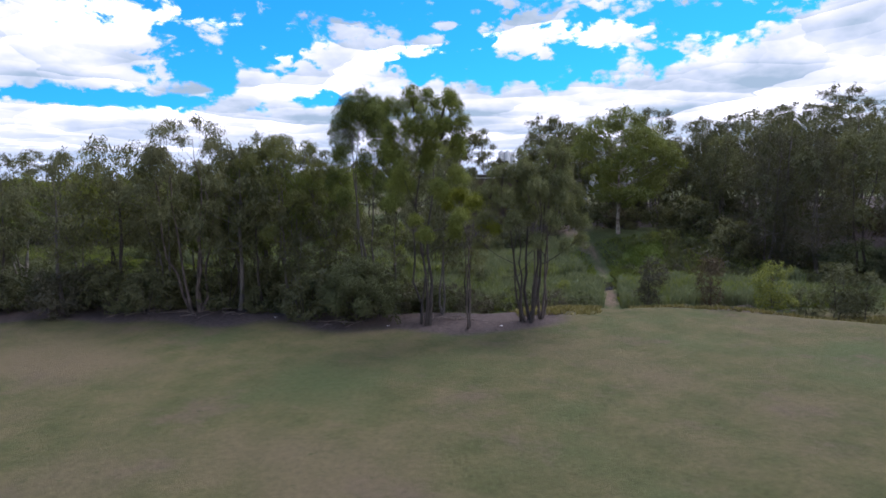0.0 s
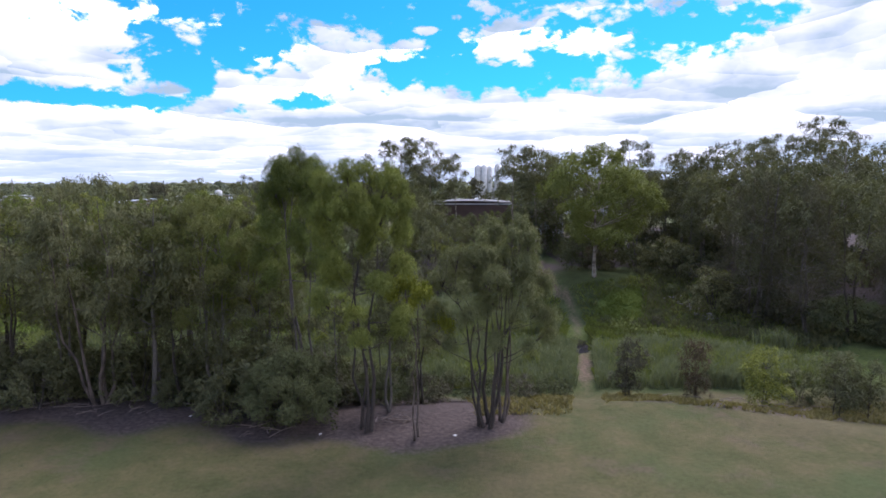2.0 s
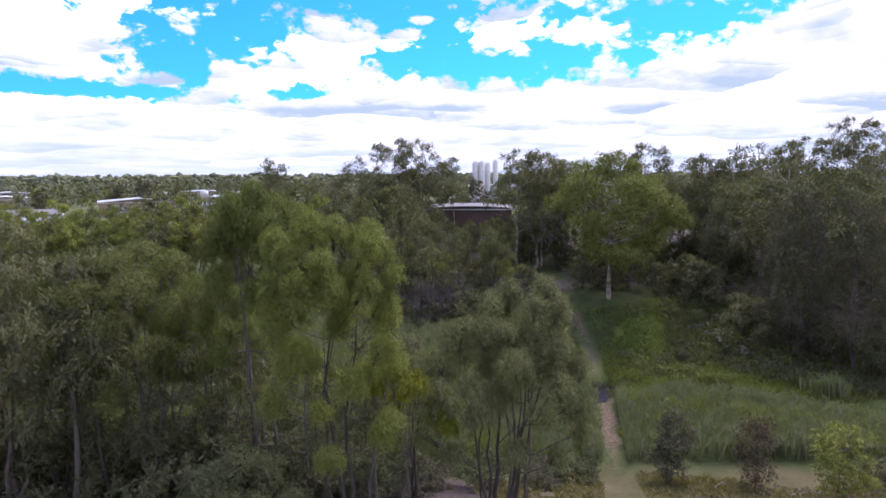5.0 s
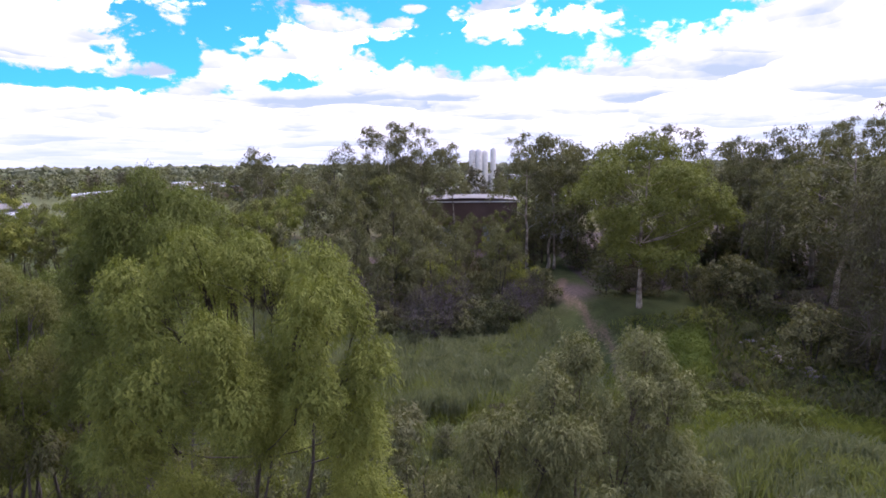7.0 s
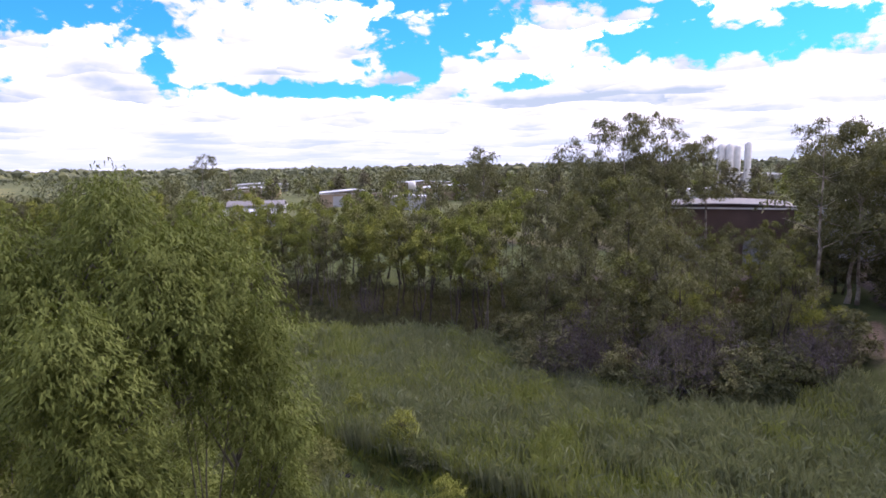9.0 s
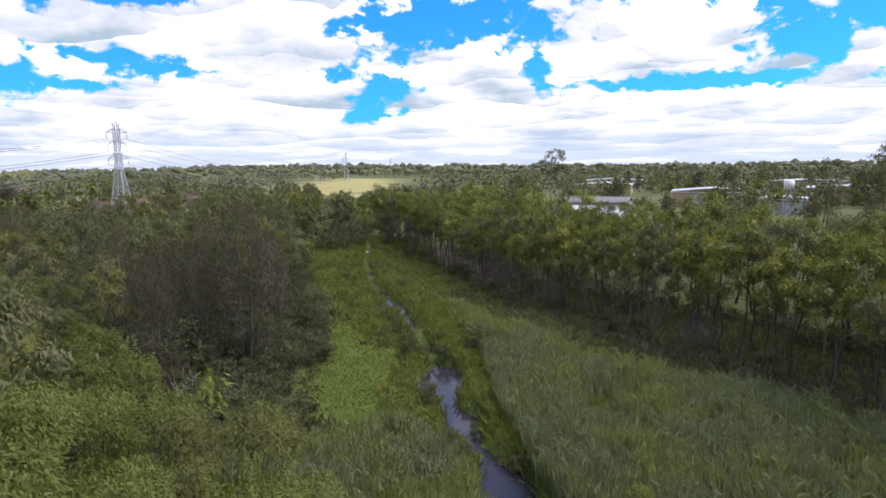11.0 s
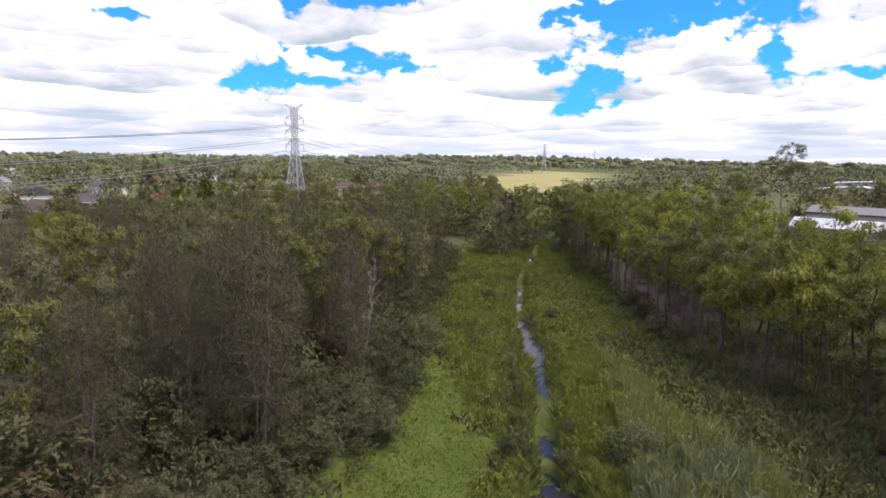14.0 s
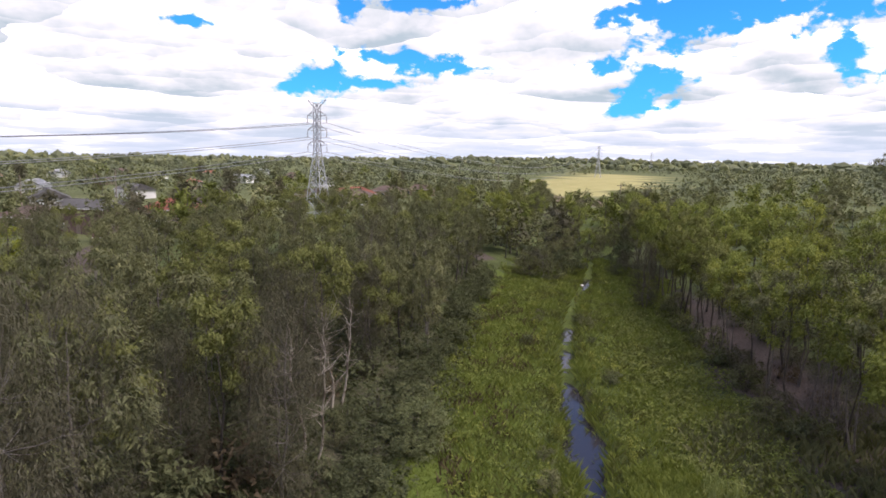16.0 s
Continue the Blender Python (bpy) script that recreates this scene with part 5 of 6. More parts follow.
for x, y in scatter([(-172, 127), (-215, 150), (-215, 172), (-172, 150)], 6.0):
    plant((POLE + GUM[:2])[rnd.randrange(8)], x, y, rnd.uniform(0.5, 0.68), group="wood along the creek")
rnd.setstate(order)

# ---- trees of the town, and the woods far off ----
OPEN_LAND = [(-296, 172), (-345, 176), (-520, 240), (-740, 490), (-600, 490), (-380, 320), (-310, 232)]
for k in range(270):
    az, r = radians(rnd.uniform(-30, 118)), 120 * (480 / 120) ** rnd.random()
    x, y = -40 - r * math.sin(az), 60 + r * math.cos(az)
    if inside(np.array([x]), np.array([y]), OPEN_LAND)[0] or (abs(x + 113) < 24 and abs(y - 176) < 24) or (abs(x + 186) < 16 and abs(y - 34) < 12) or abs(x + 194) + abs(y - 75) < 9:
        continue
    plant(FAR[rnd.randrange(4)], x, y, rnd.uniform(0.7, 1.1), group="trees of the town")


def far_woods():
    rng = np.random.default_rng(3)
    n = 7600
    az = np.radians(rng.uniform(-40, 125, n))
    r = 280 * (3600 / 280) ** (rng.random(n) ** 0.9)
    x, y = -40 - r * np.sin(az), 60 + r * np.cos(az)
    keep = ~inside(x, y, OPEN_LAND)
    x, y, r = x[keep], y[keep], r[keep]
    size = (2.5 + 0.0020 * r) * (0.45 + 1.1 * rng.random(len(x)) ** 1.6) + rng.random(len(x)) ** 7 * 5.5
    near = r < 1000
    bm = bmesh.new()
    bmesh.ops.create_icosphere(bm, subdivisions=1, radius=1)
    ball = np.array([p.co for p in bm.verts])
    tri = np.array([[p.index for p in q.verts] for q in bm.faces])
    bm.free()
    c = np.stack([x, y, height(x, y) + size * 0.6], 1)
    pale = rng.random(len(x)) < 0.32
    for here, mat, name, label in ((~pale, LEAF_FAR, "far_woods", "distant tree canopies fading to the horizon"), (pale, LEAF_TOWN, "far_gardens", "distant paler garden trees among the roofs")):
        k = here & near
        v, f = leaves(rng, c[k], size[k], int(k.sum()) * 52, 1.5, 1.0, 0.2, 0.8, core=0.75, spray=3)
        k = here & ~near
        m = int(k.sum())
        far = ball[None] * (1 + rng.normal(0, 0.24, (m, len(ball))))[:, :, None] * size[k][:, None, None] * np.array([1, 1, 0.85]) + c[k][:, None, :]
        v, f = join([(v, f), (far.reshape(-1, 3), (tri[None] + (np.arange(m) * len(ball))[:, None, None]).reshape(-1, 3))])
        tagged(new(name, mesh_of(name, v.reshape(-1, 3), f.reshape(-1, 3), mat)), label, "woodland", kind="stuff")


far_woods()

# ---- transmission towers and wires ----


def tower_at(x, y, turn, H=30.2):
    root = tagged(new("transmission_tower"), "tall grey steel lattice tower with three pairs of arms", "tower", group="transmission towers")
    half = lambda z: 2.7 + (0.62 - 2.7) * min(z / (0.62 * H), 1.0)
    levels = [0, 3.6, 7.0, 10.2, 13.0, 15.5, 17.8, 19.8, 21.6, 23.3, 25.0, 26.7, H - 0.6]
    corner = lambda s, z: Vector((s[0] * half(z), s[1] * half(z), z))
    quad = [(-1, -1), (1, -1), (1, 1), (-1, 1)]
    for s in quad:
        v, f = tube([corner(s, z) for z in levels], [0.11] * len(levels), 4)
        child("leg", mesh_of("leg", v, f, GALV), root)
    bm = bmesh.new()
    for k in range(4):
        s, q = quad[k], quad[(k + 1) % 4]
        for a, b in zip(levels, levels[1:]):
            add_bar(bm, corner(s, a), corner(q, b), 0.075)
            add_bar(bm, corner(q, a), corner(s, b), 0.075)
            add_bar(bm, corner(s, b), corner(q, b), 0.075)
    tagged(part("lattice_bracing", bm, GALV, root), kind="stuff")
    for z in (19.8, 23.3, 26.7):
        for s in (-1, 1):
            bm = bmesh.new()
            tip = Vector((s * 2.7, 0, z + 0.15))
            for yy in (-0.6, 0.6):
                add_bar(bm, (s * 0.62, yy, z), tip, 0.13)
                add_bar(bm, (s * 0.62, yy, z + 1.2), tip, 0.11)
            arm = part("cross_arm", bm, GALV, root)
            bm = bmesh.new()
            for k in range(9):
                m = Matrix.Translation((tip.x, 0, z - 0.1 - 0.19 * k))
                bmesh.ops.create_cone(bm, cap_ends=True, segments=7, radius1=0.16, radius2=0.07, depth=0.12, matrix=m)
            part("insulator", bm, INSUL, arm)
    for s in (-1, 1):
        bm = bmesh.new()
        add_bar(bm, (0, 0, H - 0.8), (s * 2.6, 0, H + 0.3), 0.12)
        add_bar(bm, (s * 0.62, 0, H - 1.6), (s * 2.6, 0, H + 0.3), 0.10)
        part("peak_arm", bm, GALV, root)
    root.matrix_basis = pose(x, y, z_at(x, y) - 0.2, 0, 0, turn)
    return root


LINE_TURN = math.degrees(math.atan2(0.6, -0.8)) + 90
TOWERS = [(62.0, -117.0), (-194.3, 75.4), (-561.0, 352.0)]
first_tower = tower_at(*TOWERS[1], LINE_TURN)
for x, y in (TOWERS[0], TOWERS[2], (-921, 645), (-940, 560)):
    copy_thing(first_tower, pose(x, y, z_at(x, y) - 0.2, 0, 0, LINE_TURN))


def wire(a, b, sag):
    a, b = Vector(a), Vector(b)
    n = 26
    p = np.array([a.lerp(b, k / n) - Vector((0, 0, 4 * sag * (k / n) * (1 - k / n))) for k in range(n + 1)])
    v, f = tube(p, np.full(n + 1, 0.055), 4)
    tagged(new("power_line", mesh_of("power_line", v, f, WIRE)), "thin sagging power line between lattice towers", "cable", group="power lines")


side = Vector((0.6, 0.8, 0))
for (ax, ay), (bx, by), sag in ((TOWERS[0], TOWERS[1], 8.8), (TOWERS[1], TOWERS[2], 13.0)):
    za, zb = z_at(ax, ay), z_at(bx, by)
    for s in (-1, 1):
        for z, o, k in ((18.0, 2.7, 1.0), (21.5, 2.7, 1.0), (24.9, 2.7, 1.0)):
            off = side * (s * o)
            wire((ax + off.x, ay + off.y, za + z), (bx + off.x, by + off.y, zb + z), sag * k)


def pole_at(x, y, H=13.0):
    root = tagged(new("power_pole"), "plain timber power pole with a cross-arm", "pole", group="power poles")
    v, f = tube([(0, 0, -0.3), (0, 0, H * 0.5), (0, 0, H)], [0.17, 0.15, 0.12], 7)
    child("shaft", mesh_of("shaft", v, f, TIMBER, True), root)
    part("cross_arm", box((-1.2, -0.06, H - 0.9), (1.2, 0.06, H - 0.75)), TIMBER, root)
    root.matrix_basis = pose(x, y, z_at(x, y), 0, 0, 35)


for x, y, H in ((-262, 146, 16), (-208, 166, 13), (-150, 214, 15), (-238, 20, 11), (-205, 8, 11), (-330, 150, 14)):
    pole_at(x, y, H)

# ---- houses ----


def house(x, y, turn, w, d, wall_mat, roof_mat, label, h=2.9, pitch=0.42, hip=False):
    """A house with its long side on x: walls, gable or hip roof, windows and a door on the side to the creek."""
    root = tagged(new("house"), label, "house", group="houses of the suburb")
    part("wall", box((-w / 2, -d / 2, -0.4), (w / 2, d / 2, h)), wall_mat, root)
    bm = bmesh.new()
    o, top = 0.5, h + pitch * (d / 2 + 0.5)
    a = [bm.verts.new(p) for p in ((-w / 2 - o, -d / 2 - o, h), (w / 2 + o, -d / 2 - o, h), (w / 2 + o, d / 2 + o, h), (-w / 2 - o, d / 2 + o, h))]
    run = d / 2 if hip else -o
    r = [bm.verts.new(p) for p in ((-w / 2 + run, 0, top), (w / 2 - run, 0, top))]
    for q in ((a[0], a[1], r[1], r[0]), (a[2], a[3], r[0], r[1]), (a[1], a[2], r[1]), (a[3], a[0], r[0]), (a[3], a[2], a[1], a[0])):
        bm.faces.new(q)
    bmesh.ops.solidify(bm, geom=bm.faces[:], thickness=0.02)
    roof = part("roof", bm, roof_mat, root)
    part("ridge_cap", box((-w / 2 + run, -0.14, top - 0.06), (w / 2 - run, 0.14, top + 0.06)), roof_mat, roof)
    for s in (-1, 1):
        n = max(2, int(w / 3.4))
        for k in range(n):
            cx = -w / 2 + (k + 0.5) * w / n
            y0 = s * (d / 2 + 0.03)
            if k == n // 2 and s < 0:
                part("door", box((cx - 0.45, y0 - 0.04, 0), (cx + 0.45, y0 + 0.04, 2.05)), TIMBER, root)
                continue
            win = part("window", box((cx - 0.85, y0 - 0.05, 0.9), (cx + 0.85, y0 + 0.05, 2.15)), WALL_WHITE, root)
            for e in (-1, 1):
                part("pane", box((cx + 0.41 * e - 0.36, y0 - 0.08, 0.98), (cx + 0.41 * e + 0.36, y0 + 0.08, 2.07)), GLASS_DARK, win)
    part("gutter", box((-w / 2 - o, -d / 2 - o - 0.12, h - 0.1), (w / 2 + o, -d / 2 - o, h + 0.02)), WALL_WHITE, root)
    root.matrix_basis = pose(x, y, z_at(x, y), 0, 0, turn)
    return root


house(-184, 29, 62, 13, 8.5, BRICK_DARK, ROOF_GREY, "two-storey dark brick house with a grey tiled roof", 5.2, 0.34)
house(-205, 41, 70, 13, 9, BRICK_TAN, ROOF_RED, "brick house with a red tiled roof behind the trees", 3.2, 0.5, True)
house(-189, 17, 62, 14, 9, BRICK_TAN, ROOF_BROWN, "brick house with a weathered brown tiled roof", 3.0, 0.45, True)
house(-228, 6, 20, 13, 9, WALL_WHITE, ROOF_GREY, "white rendered house with a grey roof", 4.4, 0.5)
for k in range(16):
    az, r = radians(84 + 30 * ((k * 0.618) % 1)), 235 + 23 * k
    mats = ((BRICK_TAN, ROOF_RED, "tan brick house with a red tiled roof"), (WALL_WHITE, ROOF_GREY, "pale house with a grey tiled roof"),
            (BRICK_DARK, ROOF_BROWN, "dark brick house with a weathered brown tiled roof"), (WALL_WHITE, ROOF_METAL, "pale house with a light metal roof"))[k % 4]
    house(-44 - r * math.sin(az), 68 + r * math.cos(az), rnd.uniform(0, 180), rnd.uniform(12, 17), rnd.uniform(8, 10), mats[0], mats[1], mats[2], 3.1, 0.45, k % 2 == 0)
for x, y in ((-272, 78), (-268, 92), (-300, 110), (-318, 128)):
    house(x, y, 70, 14, 9, BRICK_TAN, ROOF_BROWN, "low brick house with a brown tiled roof", 3.0, 0.42, True)


def carport():
    root = tagged(new("carport"), "open carport with a flat white metal roof", "carport")
    for sx in (-3.4, 0, 3.4):
        for sy in (-2.4, 2.4):
            part("post", box((sx - 0.06, sy - 0.06, -0.2), (sx + 0.06, sy + 0.06, 2.4)), GALV, root)
    part("roof", box((-3.8, -2.8, 2.4), (3.8, 2.8, 2.55)), WALL_WHITE, root)
    root.matrix_basis = pose(-181, 38.5, z_at(-181, 38.5), 0, 0, 62)


carport()


def fence():
    root = tagged(new("fence"), "dark timber paling fence with a pale plinth", "fence")
    for k in range(64):
        part("paling", box((k * 0.26, -0.012, 0.25), (k * 0.26 + 0.235, 0.012, 1.85 + 0.02 * (k % 3))), BRICK_DARK, root)
    part("plinth", box((0, -0.05, -0.15), (16.7, 0.05, 0.25)), WALL_WHITE, root)
    root.matrix_basis = pose(-172.5, 31.5, z_at(-172.5, 36), 0, 0, 118)


fence()


def car(x, y, turn, mat, label):
    root = tagged(new("parked_car"), label, "car", group="parked cars")
    bm = box((-2.15, -0.86, 0.35), (2.15, 0.86, 0.92))
    bmesh.ops.bevel(bm, geom=bm.edges[:], offset=0.14, segments=2, affect="EDGES")
    part("body", bm, mat, root)
    bm = box((-1.35, -0.74, 0.88), (1.0, 0.74, 1.45))
    for v in bm.verts:
        if v.co.z > 1.2:
            v.co.x *= 0.74
            v.co.y *= 0.86
    part("cabin", bm, GLASS_DARK, root)
    part("roof", box((-0.95, -0.6, 1.44), (0.7, 0.6, 1.48)), mat, root)
    for sx in (-1.35, 1.35):
        for sy in (-0.82, 0.82):
            bm = bmesh.new()
            bmesh.ops.create_cone(bm, cap_ends=True, segments=12, radius1=0.33, radius2=0.33, depth=0.2, matrix=Matrix.Translation((sx, sy, 0.33)) @ Matrix.Rotation(radians(90), 4, "X"))
            part("wheel", bm, CAR_DARK, root)
    root.matrix_basis = pose(x, y, z_at(x, y), 0, 0, turn)


for k, (x, y) in enumerate(((-246, 84), (-249, 88), (-252, 92.5), (-243, 73), (-240, 69), (-256, 97))):
    car(x, y, 20 + 4 * k, (CAR_WHITE, CAR_DARK)[k % 2], ("white parked car on the street", "dark parked car on the street")[k % 2])

# ---- industrial estate ----


def shed(x, y, turn, w, d, h, wall_mat, roof_mat, label, rise=0.08, arch=0.0, slab=0.28):
    root = tagged(new("industrial_shed"), label, "shed", group="industrial sheds")
    part("wall", box((-w / 2, -d / 2, -0.5), (w / 2, d / 2, h)), wall_mat, root)
    n = 12
    v, f = [], []
    for k in range(n + 1):
        u = k / n * 2 - 1
        z = h + 0.05 + (arch * (1 - u * u) if arch else rise * w / 2 * (1 - abs(u)))
        for yy in (-d / 2 - 0.4, d / 2 + 0.4):
            v += [(u * (w / 2 + 0.4), yy, z), (u * (w / 2 + 0.4), yy, z + slab)]
        if k:
            i = 4 * k
            f += [(i - 4, i - 2, i + 2, i), (i - 3, i + 1, i + 3, i - 1), (i - 4, i, i + 1, i - 3), (i - 2, i - 1, i + 3, i + 2)]
    child("roof", mesh_of("roof", v, f, roof_mat), root)
    for s in (-1, 1):
        bm = bmesh.new()
        bm.faces.new([bm.verts.new((-w / 2 + w * k / n, s * (d / 2 - 0.01), h + (arch * (1 - (k / n * 2 - 1) ** 2) if arch else rise * w / 2 * (1 - abs(k / n * 2 - 1))))) for k in range(n + 1)])
        bmesh.ops.solidify(bm, geom=bm.faces[:], thickness=0.05)
        part("gable", bm, wall_mat, root)
    m = max(2, int(w / 9))
    for k in range(m):
        cx = -w / 2 + (k + 0.5) * w / m
        part("roller_door", box((cx - 1.9, -d / 2 - 0.06, -0.2), (cx + 1.9, -d / 2 + 0.02, 3.8)), GALV, root)
    for k in range(max(2, int(d / 12))):
        cy = -d / 2 + (k + 0.5) * d / max(2, int(d / 12))
        part("side_window", box((w / 2 - 0.02, cy - 1.4, 2.2), (w / 2 + 0.05, cy + 1.4, 3.2)), GLASS_DARK, root)
    part("gutter", box((-w / 2 - 0.5, -d / 2 - 0.55, h - 0.2), (w / 2 + 0.5, -d / 2 - 0.4, h + 0.02)), WALL_WHITE, root)
    root.matrix_basis = pose(x, y, z_at(x, y), 0, 0, turn)


shed(4.6, 131, -6, 17.0, 14, 8.1, WALL_BROWN, ROOF_GREY, "red-brown shed with a white-edged curved roof", 0, 0.42, 0.14)
shed(21, 130, -6, 7, 9, 7.4, WALL_GREY, ROOF_METAL, "narrow grey shed beyond the wood", 0.05)
shed(-112, 172, 118, 9, 15, 3.2, WALL_GREY, ROOF_METAL, "long grey shed with a pale metal roof", 0.34)
shed(-125, 194, 118, 12, 17, 4.0, WALL_GREY, ROOF_GREY, "grey workshop behind the pale-roofed shed", 0.22)
shed(-112, 238, 28, 26, 14, 4.8, BRICK_TAN, ROOF_METAL, "long tan factory with a pale roof", 0.08)
shed(-84, 222, 20, 12, 10, 4.0, WALL_GREY, ROOF_METAL, "grey factory unit with a pale roof", 0.08)
shed(-48, 238, 10, 18, 14, 4.6, WALL_GREY, ROOF_METAL, "grey factory unit with a metal roof", 0.08)
shed(-84, 282, 22, 30, 18, 5.0, BRICK_TAN, ROOF_METAL, "wide tan warehouse with a pale roof", 0.06)
shed(-195, 290, 30, 26, 18, 4.2, BRICK_TAN, ROOF_METAL, "tan warehouse beside the trees", 0.08)
shed(12, 226, -5, 13, 10, 4.2, WALL_WHITE, ROOF_METAL, "tall white factory above the wood", 0.06)
shed(52, 200, -18, 20, 14, 9.6, WALL_WHITE, ROOF_METAL, "white factory seen over the trees", 0.05)
shed(-240, 360, 35, 34, 20, 4.5, WALL_GREY, ROOF_METAL, "grey warehouse far beyond the belt", 0.06)
shed(-130, 360, 25, 40, 20, 4.8, BRICK_TAN, ROOF_METAL, "tan warehouse far beyond the belt", 0.06)


def silo(x, y, r, h):
    root = tagged(new("silo"), "tall white cylindrical silo of a works", "silo", group="silos of the works")
    v, f = tube([(0, 0, -0.5), (0, 0, h * 0.5), (0, 0, h), (0, 0, h + 0.9), (0, 0, h + 1.0)], [r, r, r, r * 0.3, 0.05], 18)
    child("shell", mesh_of("shell", v, f, WALL_WHITE, True), root)
    v, f = tube([(r + 0.25, 0, 0), (r + 0.25, 0, h)], [0.15, 0.15], 5)
    child("pipe", mesh_of("pipe", v, f, GALV), root)
    root.matrix_basis = pose(x, y, z_at(x, y), 0, 0, 200)


for x, y, r, h in ((20.6, 282, 1.35, 18.5), (23.3, 281, 1.35, 18.5), (26.0, 282.5, 1.35, 18.0), (29.6, 281, 1.1, 19.0)):
    silo(x, y, r, h)
shed(30, 292, 0, 24, 14, 7.5, WALL_GREY, ROOF_METAL, "grey works building beside the silos", 0.04)


def tank(x, y):
    root = tagged(new("water_tank"), "small white tank on a steel stand", "tank")
    v, f = tube([(0, 0, 8), (0, 0, 8.05), (0, 0, 10.0), (0, 0, 10.3)], [0.2, 1.15, 1.15, 0.2], 14)
    child("tank", mesh_of("tank", v, f, WALL_WHITE, True), root)
    for sx in (-1, 1):
        for sy in (-1, 1):
            part("leg", box((sx * 0.75 - 0.08, sy * 0.75 - 0.08, -0.4), (sx * 0.75 + 0.08, sy * 0.75 + 0.08, 8.1)), GALV, root)
    root.matrix_basis = pose(x, y, z_at(x, y))


tank(-73.5, 199)


def stone(x, y, s, label, mat=None):
    bm = bmesh.new()
    bmesh.ops.create_icosphere(bm, subdivisions=2, radius=s)
    for v in bm.verts:
        v.co *= 1 + 0.35 * noise.noise(v.co * (1.3 / s) + Vector((x, y, 0)))
        v.co.z *= 0.55
    me = bpy.data.meshes.new("rock")
    bm.to_mesh(me)
    bm.free()
    me.materials.append(mat or STONE)
    ob = tagged(new("rock", me), label, "rock", group="rocks")
    ob.matrix_basis = pose(x, y, z_at(x, y) + 0.1 * s, 0, 0, x * 40)


stone(10.6, 50.4, 0.55, "pale flat rock beside the track")
for x, y, s in ((-128.6, 113.4, 0.6), (-127.8, 113.9, 0.5), (-129.5, 113.8, 0.7), (-129.0, 112.8, 0.45)):
    stone(x, y, s, "pale rock breaking the creek")
rr = random.Random(9)
for k in range(40):
    u = rr.random()
    stone(25.3 + 2.6 * u + rr.gauss(0, 0.6), 69.6 - 6.5 * u + rr.gauss(0, 0.6), rr.uniform(0.16, 0.42), "grey rubble tipped on the slope", RUBBLE)


def branch_pile(x, y, n, spread, label):
    rng = np.random.default_rng(int(abs(x * 10)))
    root = tagged(new("branch_pile"), label, "branches", group="piles of fallen branches")
    for k in range(n):
        a = rng.random() * np.pi
        c = np.array([rng.normal(0, spread), rng.normal(0, spread * 0.35), 0.06 + rng.random() * 0.2])
        dv = np.array([np.cos(a), np.sin(a) * 0.5, rng.normal(0, 0.08)]) * (0.4 + rng.random() * 0.9)
        v, f = tube(limb_path(rng, c - dv, c + dv, 5, 0.05, 0.04), 0.035 * (1 - 0.7 * np.linspace(0, 1, 5)), 4)
        child("branch", mesh_of("branch", v, f, MULCH, True), root)
    root.matrix_basis = pose(x, y, z_at(x, y))


for x, y, n, s in ((-8.0, 32.4, 14, 0.7), (-24.5, 34.6, 16, 2.2), (-16, 30.9, 8, 1.2), (20.5, 37.2, 22, 1.0), (14, 35.2, 14, 2.0), (-29.5, 34.8, 14, 2.0)):
    branch_pile(x, y, n, s, "fallen grey branches lying on the leaf litter")



def scrap(x, y, s, label):
    """A crumpled sheet."""
    bm = bmesh.new()
    bmesh.ops.create_grid(bm, x_segments=4, y_segments=4, size=s)
    for v in bm.verts:
        v.co.z = 0.35 * s * (1 + noise.noise(v.co * (2.2 / s) + Vector((x, y, 0))))
    bmesh.ops.solidify(bm, geom=bm.faces[:], thickness=0.004)
    me = bpy.data.meshes.new("paper_scrap")
    bm.to_mesh(me)
    bm.free()
    me.materials.append(WALL_WHITE)
    ob = tagged(new("paper_scrap", me), label, "litter", group="scraps of litter")
    ob.matrix_basis = pose(x, y, z_at(x, y), 0, 0, x * 70)


for x, y in ((-4.55, 29.9), (-21.0, 33.4), (-12.4, 30.4)):
    scrap(x, y, 0.09, "crumpled white scrap lying on the leaf litter")

# ---- reeds, tall grass and ground litter ----


GRID = np.random.default_rng(99).random((64, 64))


def value_noise(x, y):
    """Smooth noise with a period of 64."""
    ix, iy = np.floor(x).astype(int), np.floor(y).astype(int)
    fx, fy = x - ix, y - iy
    fx, fy = fx * fx * (3 - 2 * fx), fy * fy * (3 - 2 * fy)
    g = lambda a, b: GRID[a % 64, b % 64]
    return (g(ix, iy) * (1 - fx) + g(ix + 1, iy) * fx) * (1 - fy) + (g(ix, iy + 1) * (1 - fx) + g(ix + 1, iy + 1) * fx) * fy


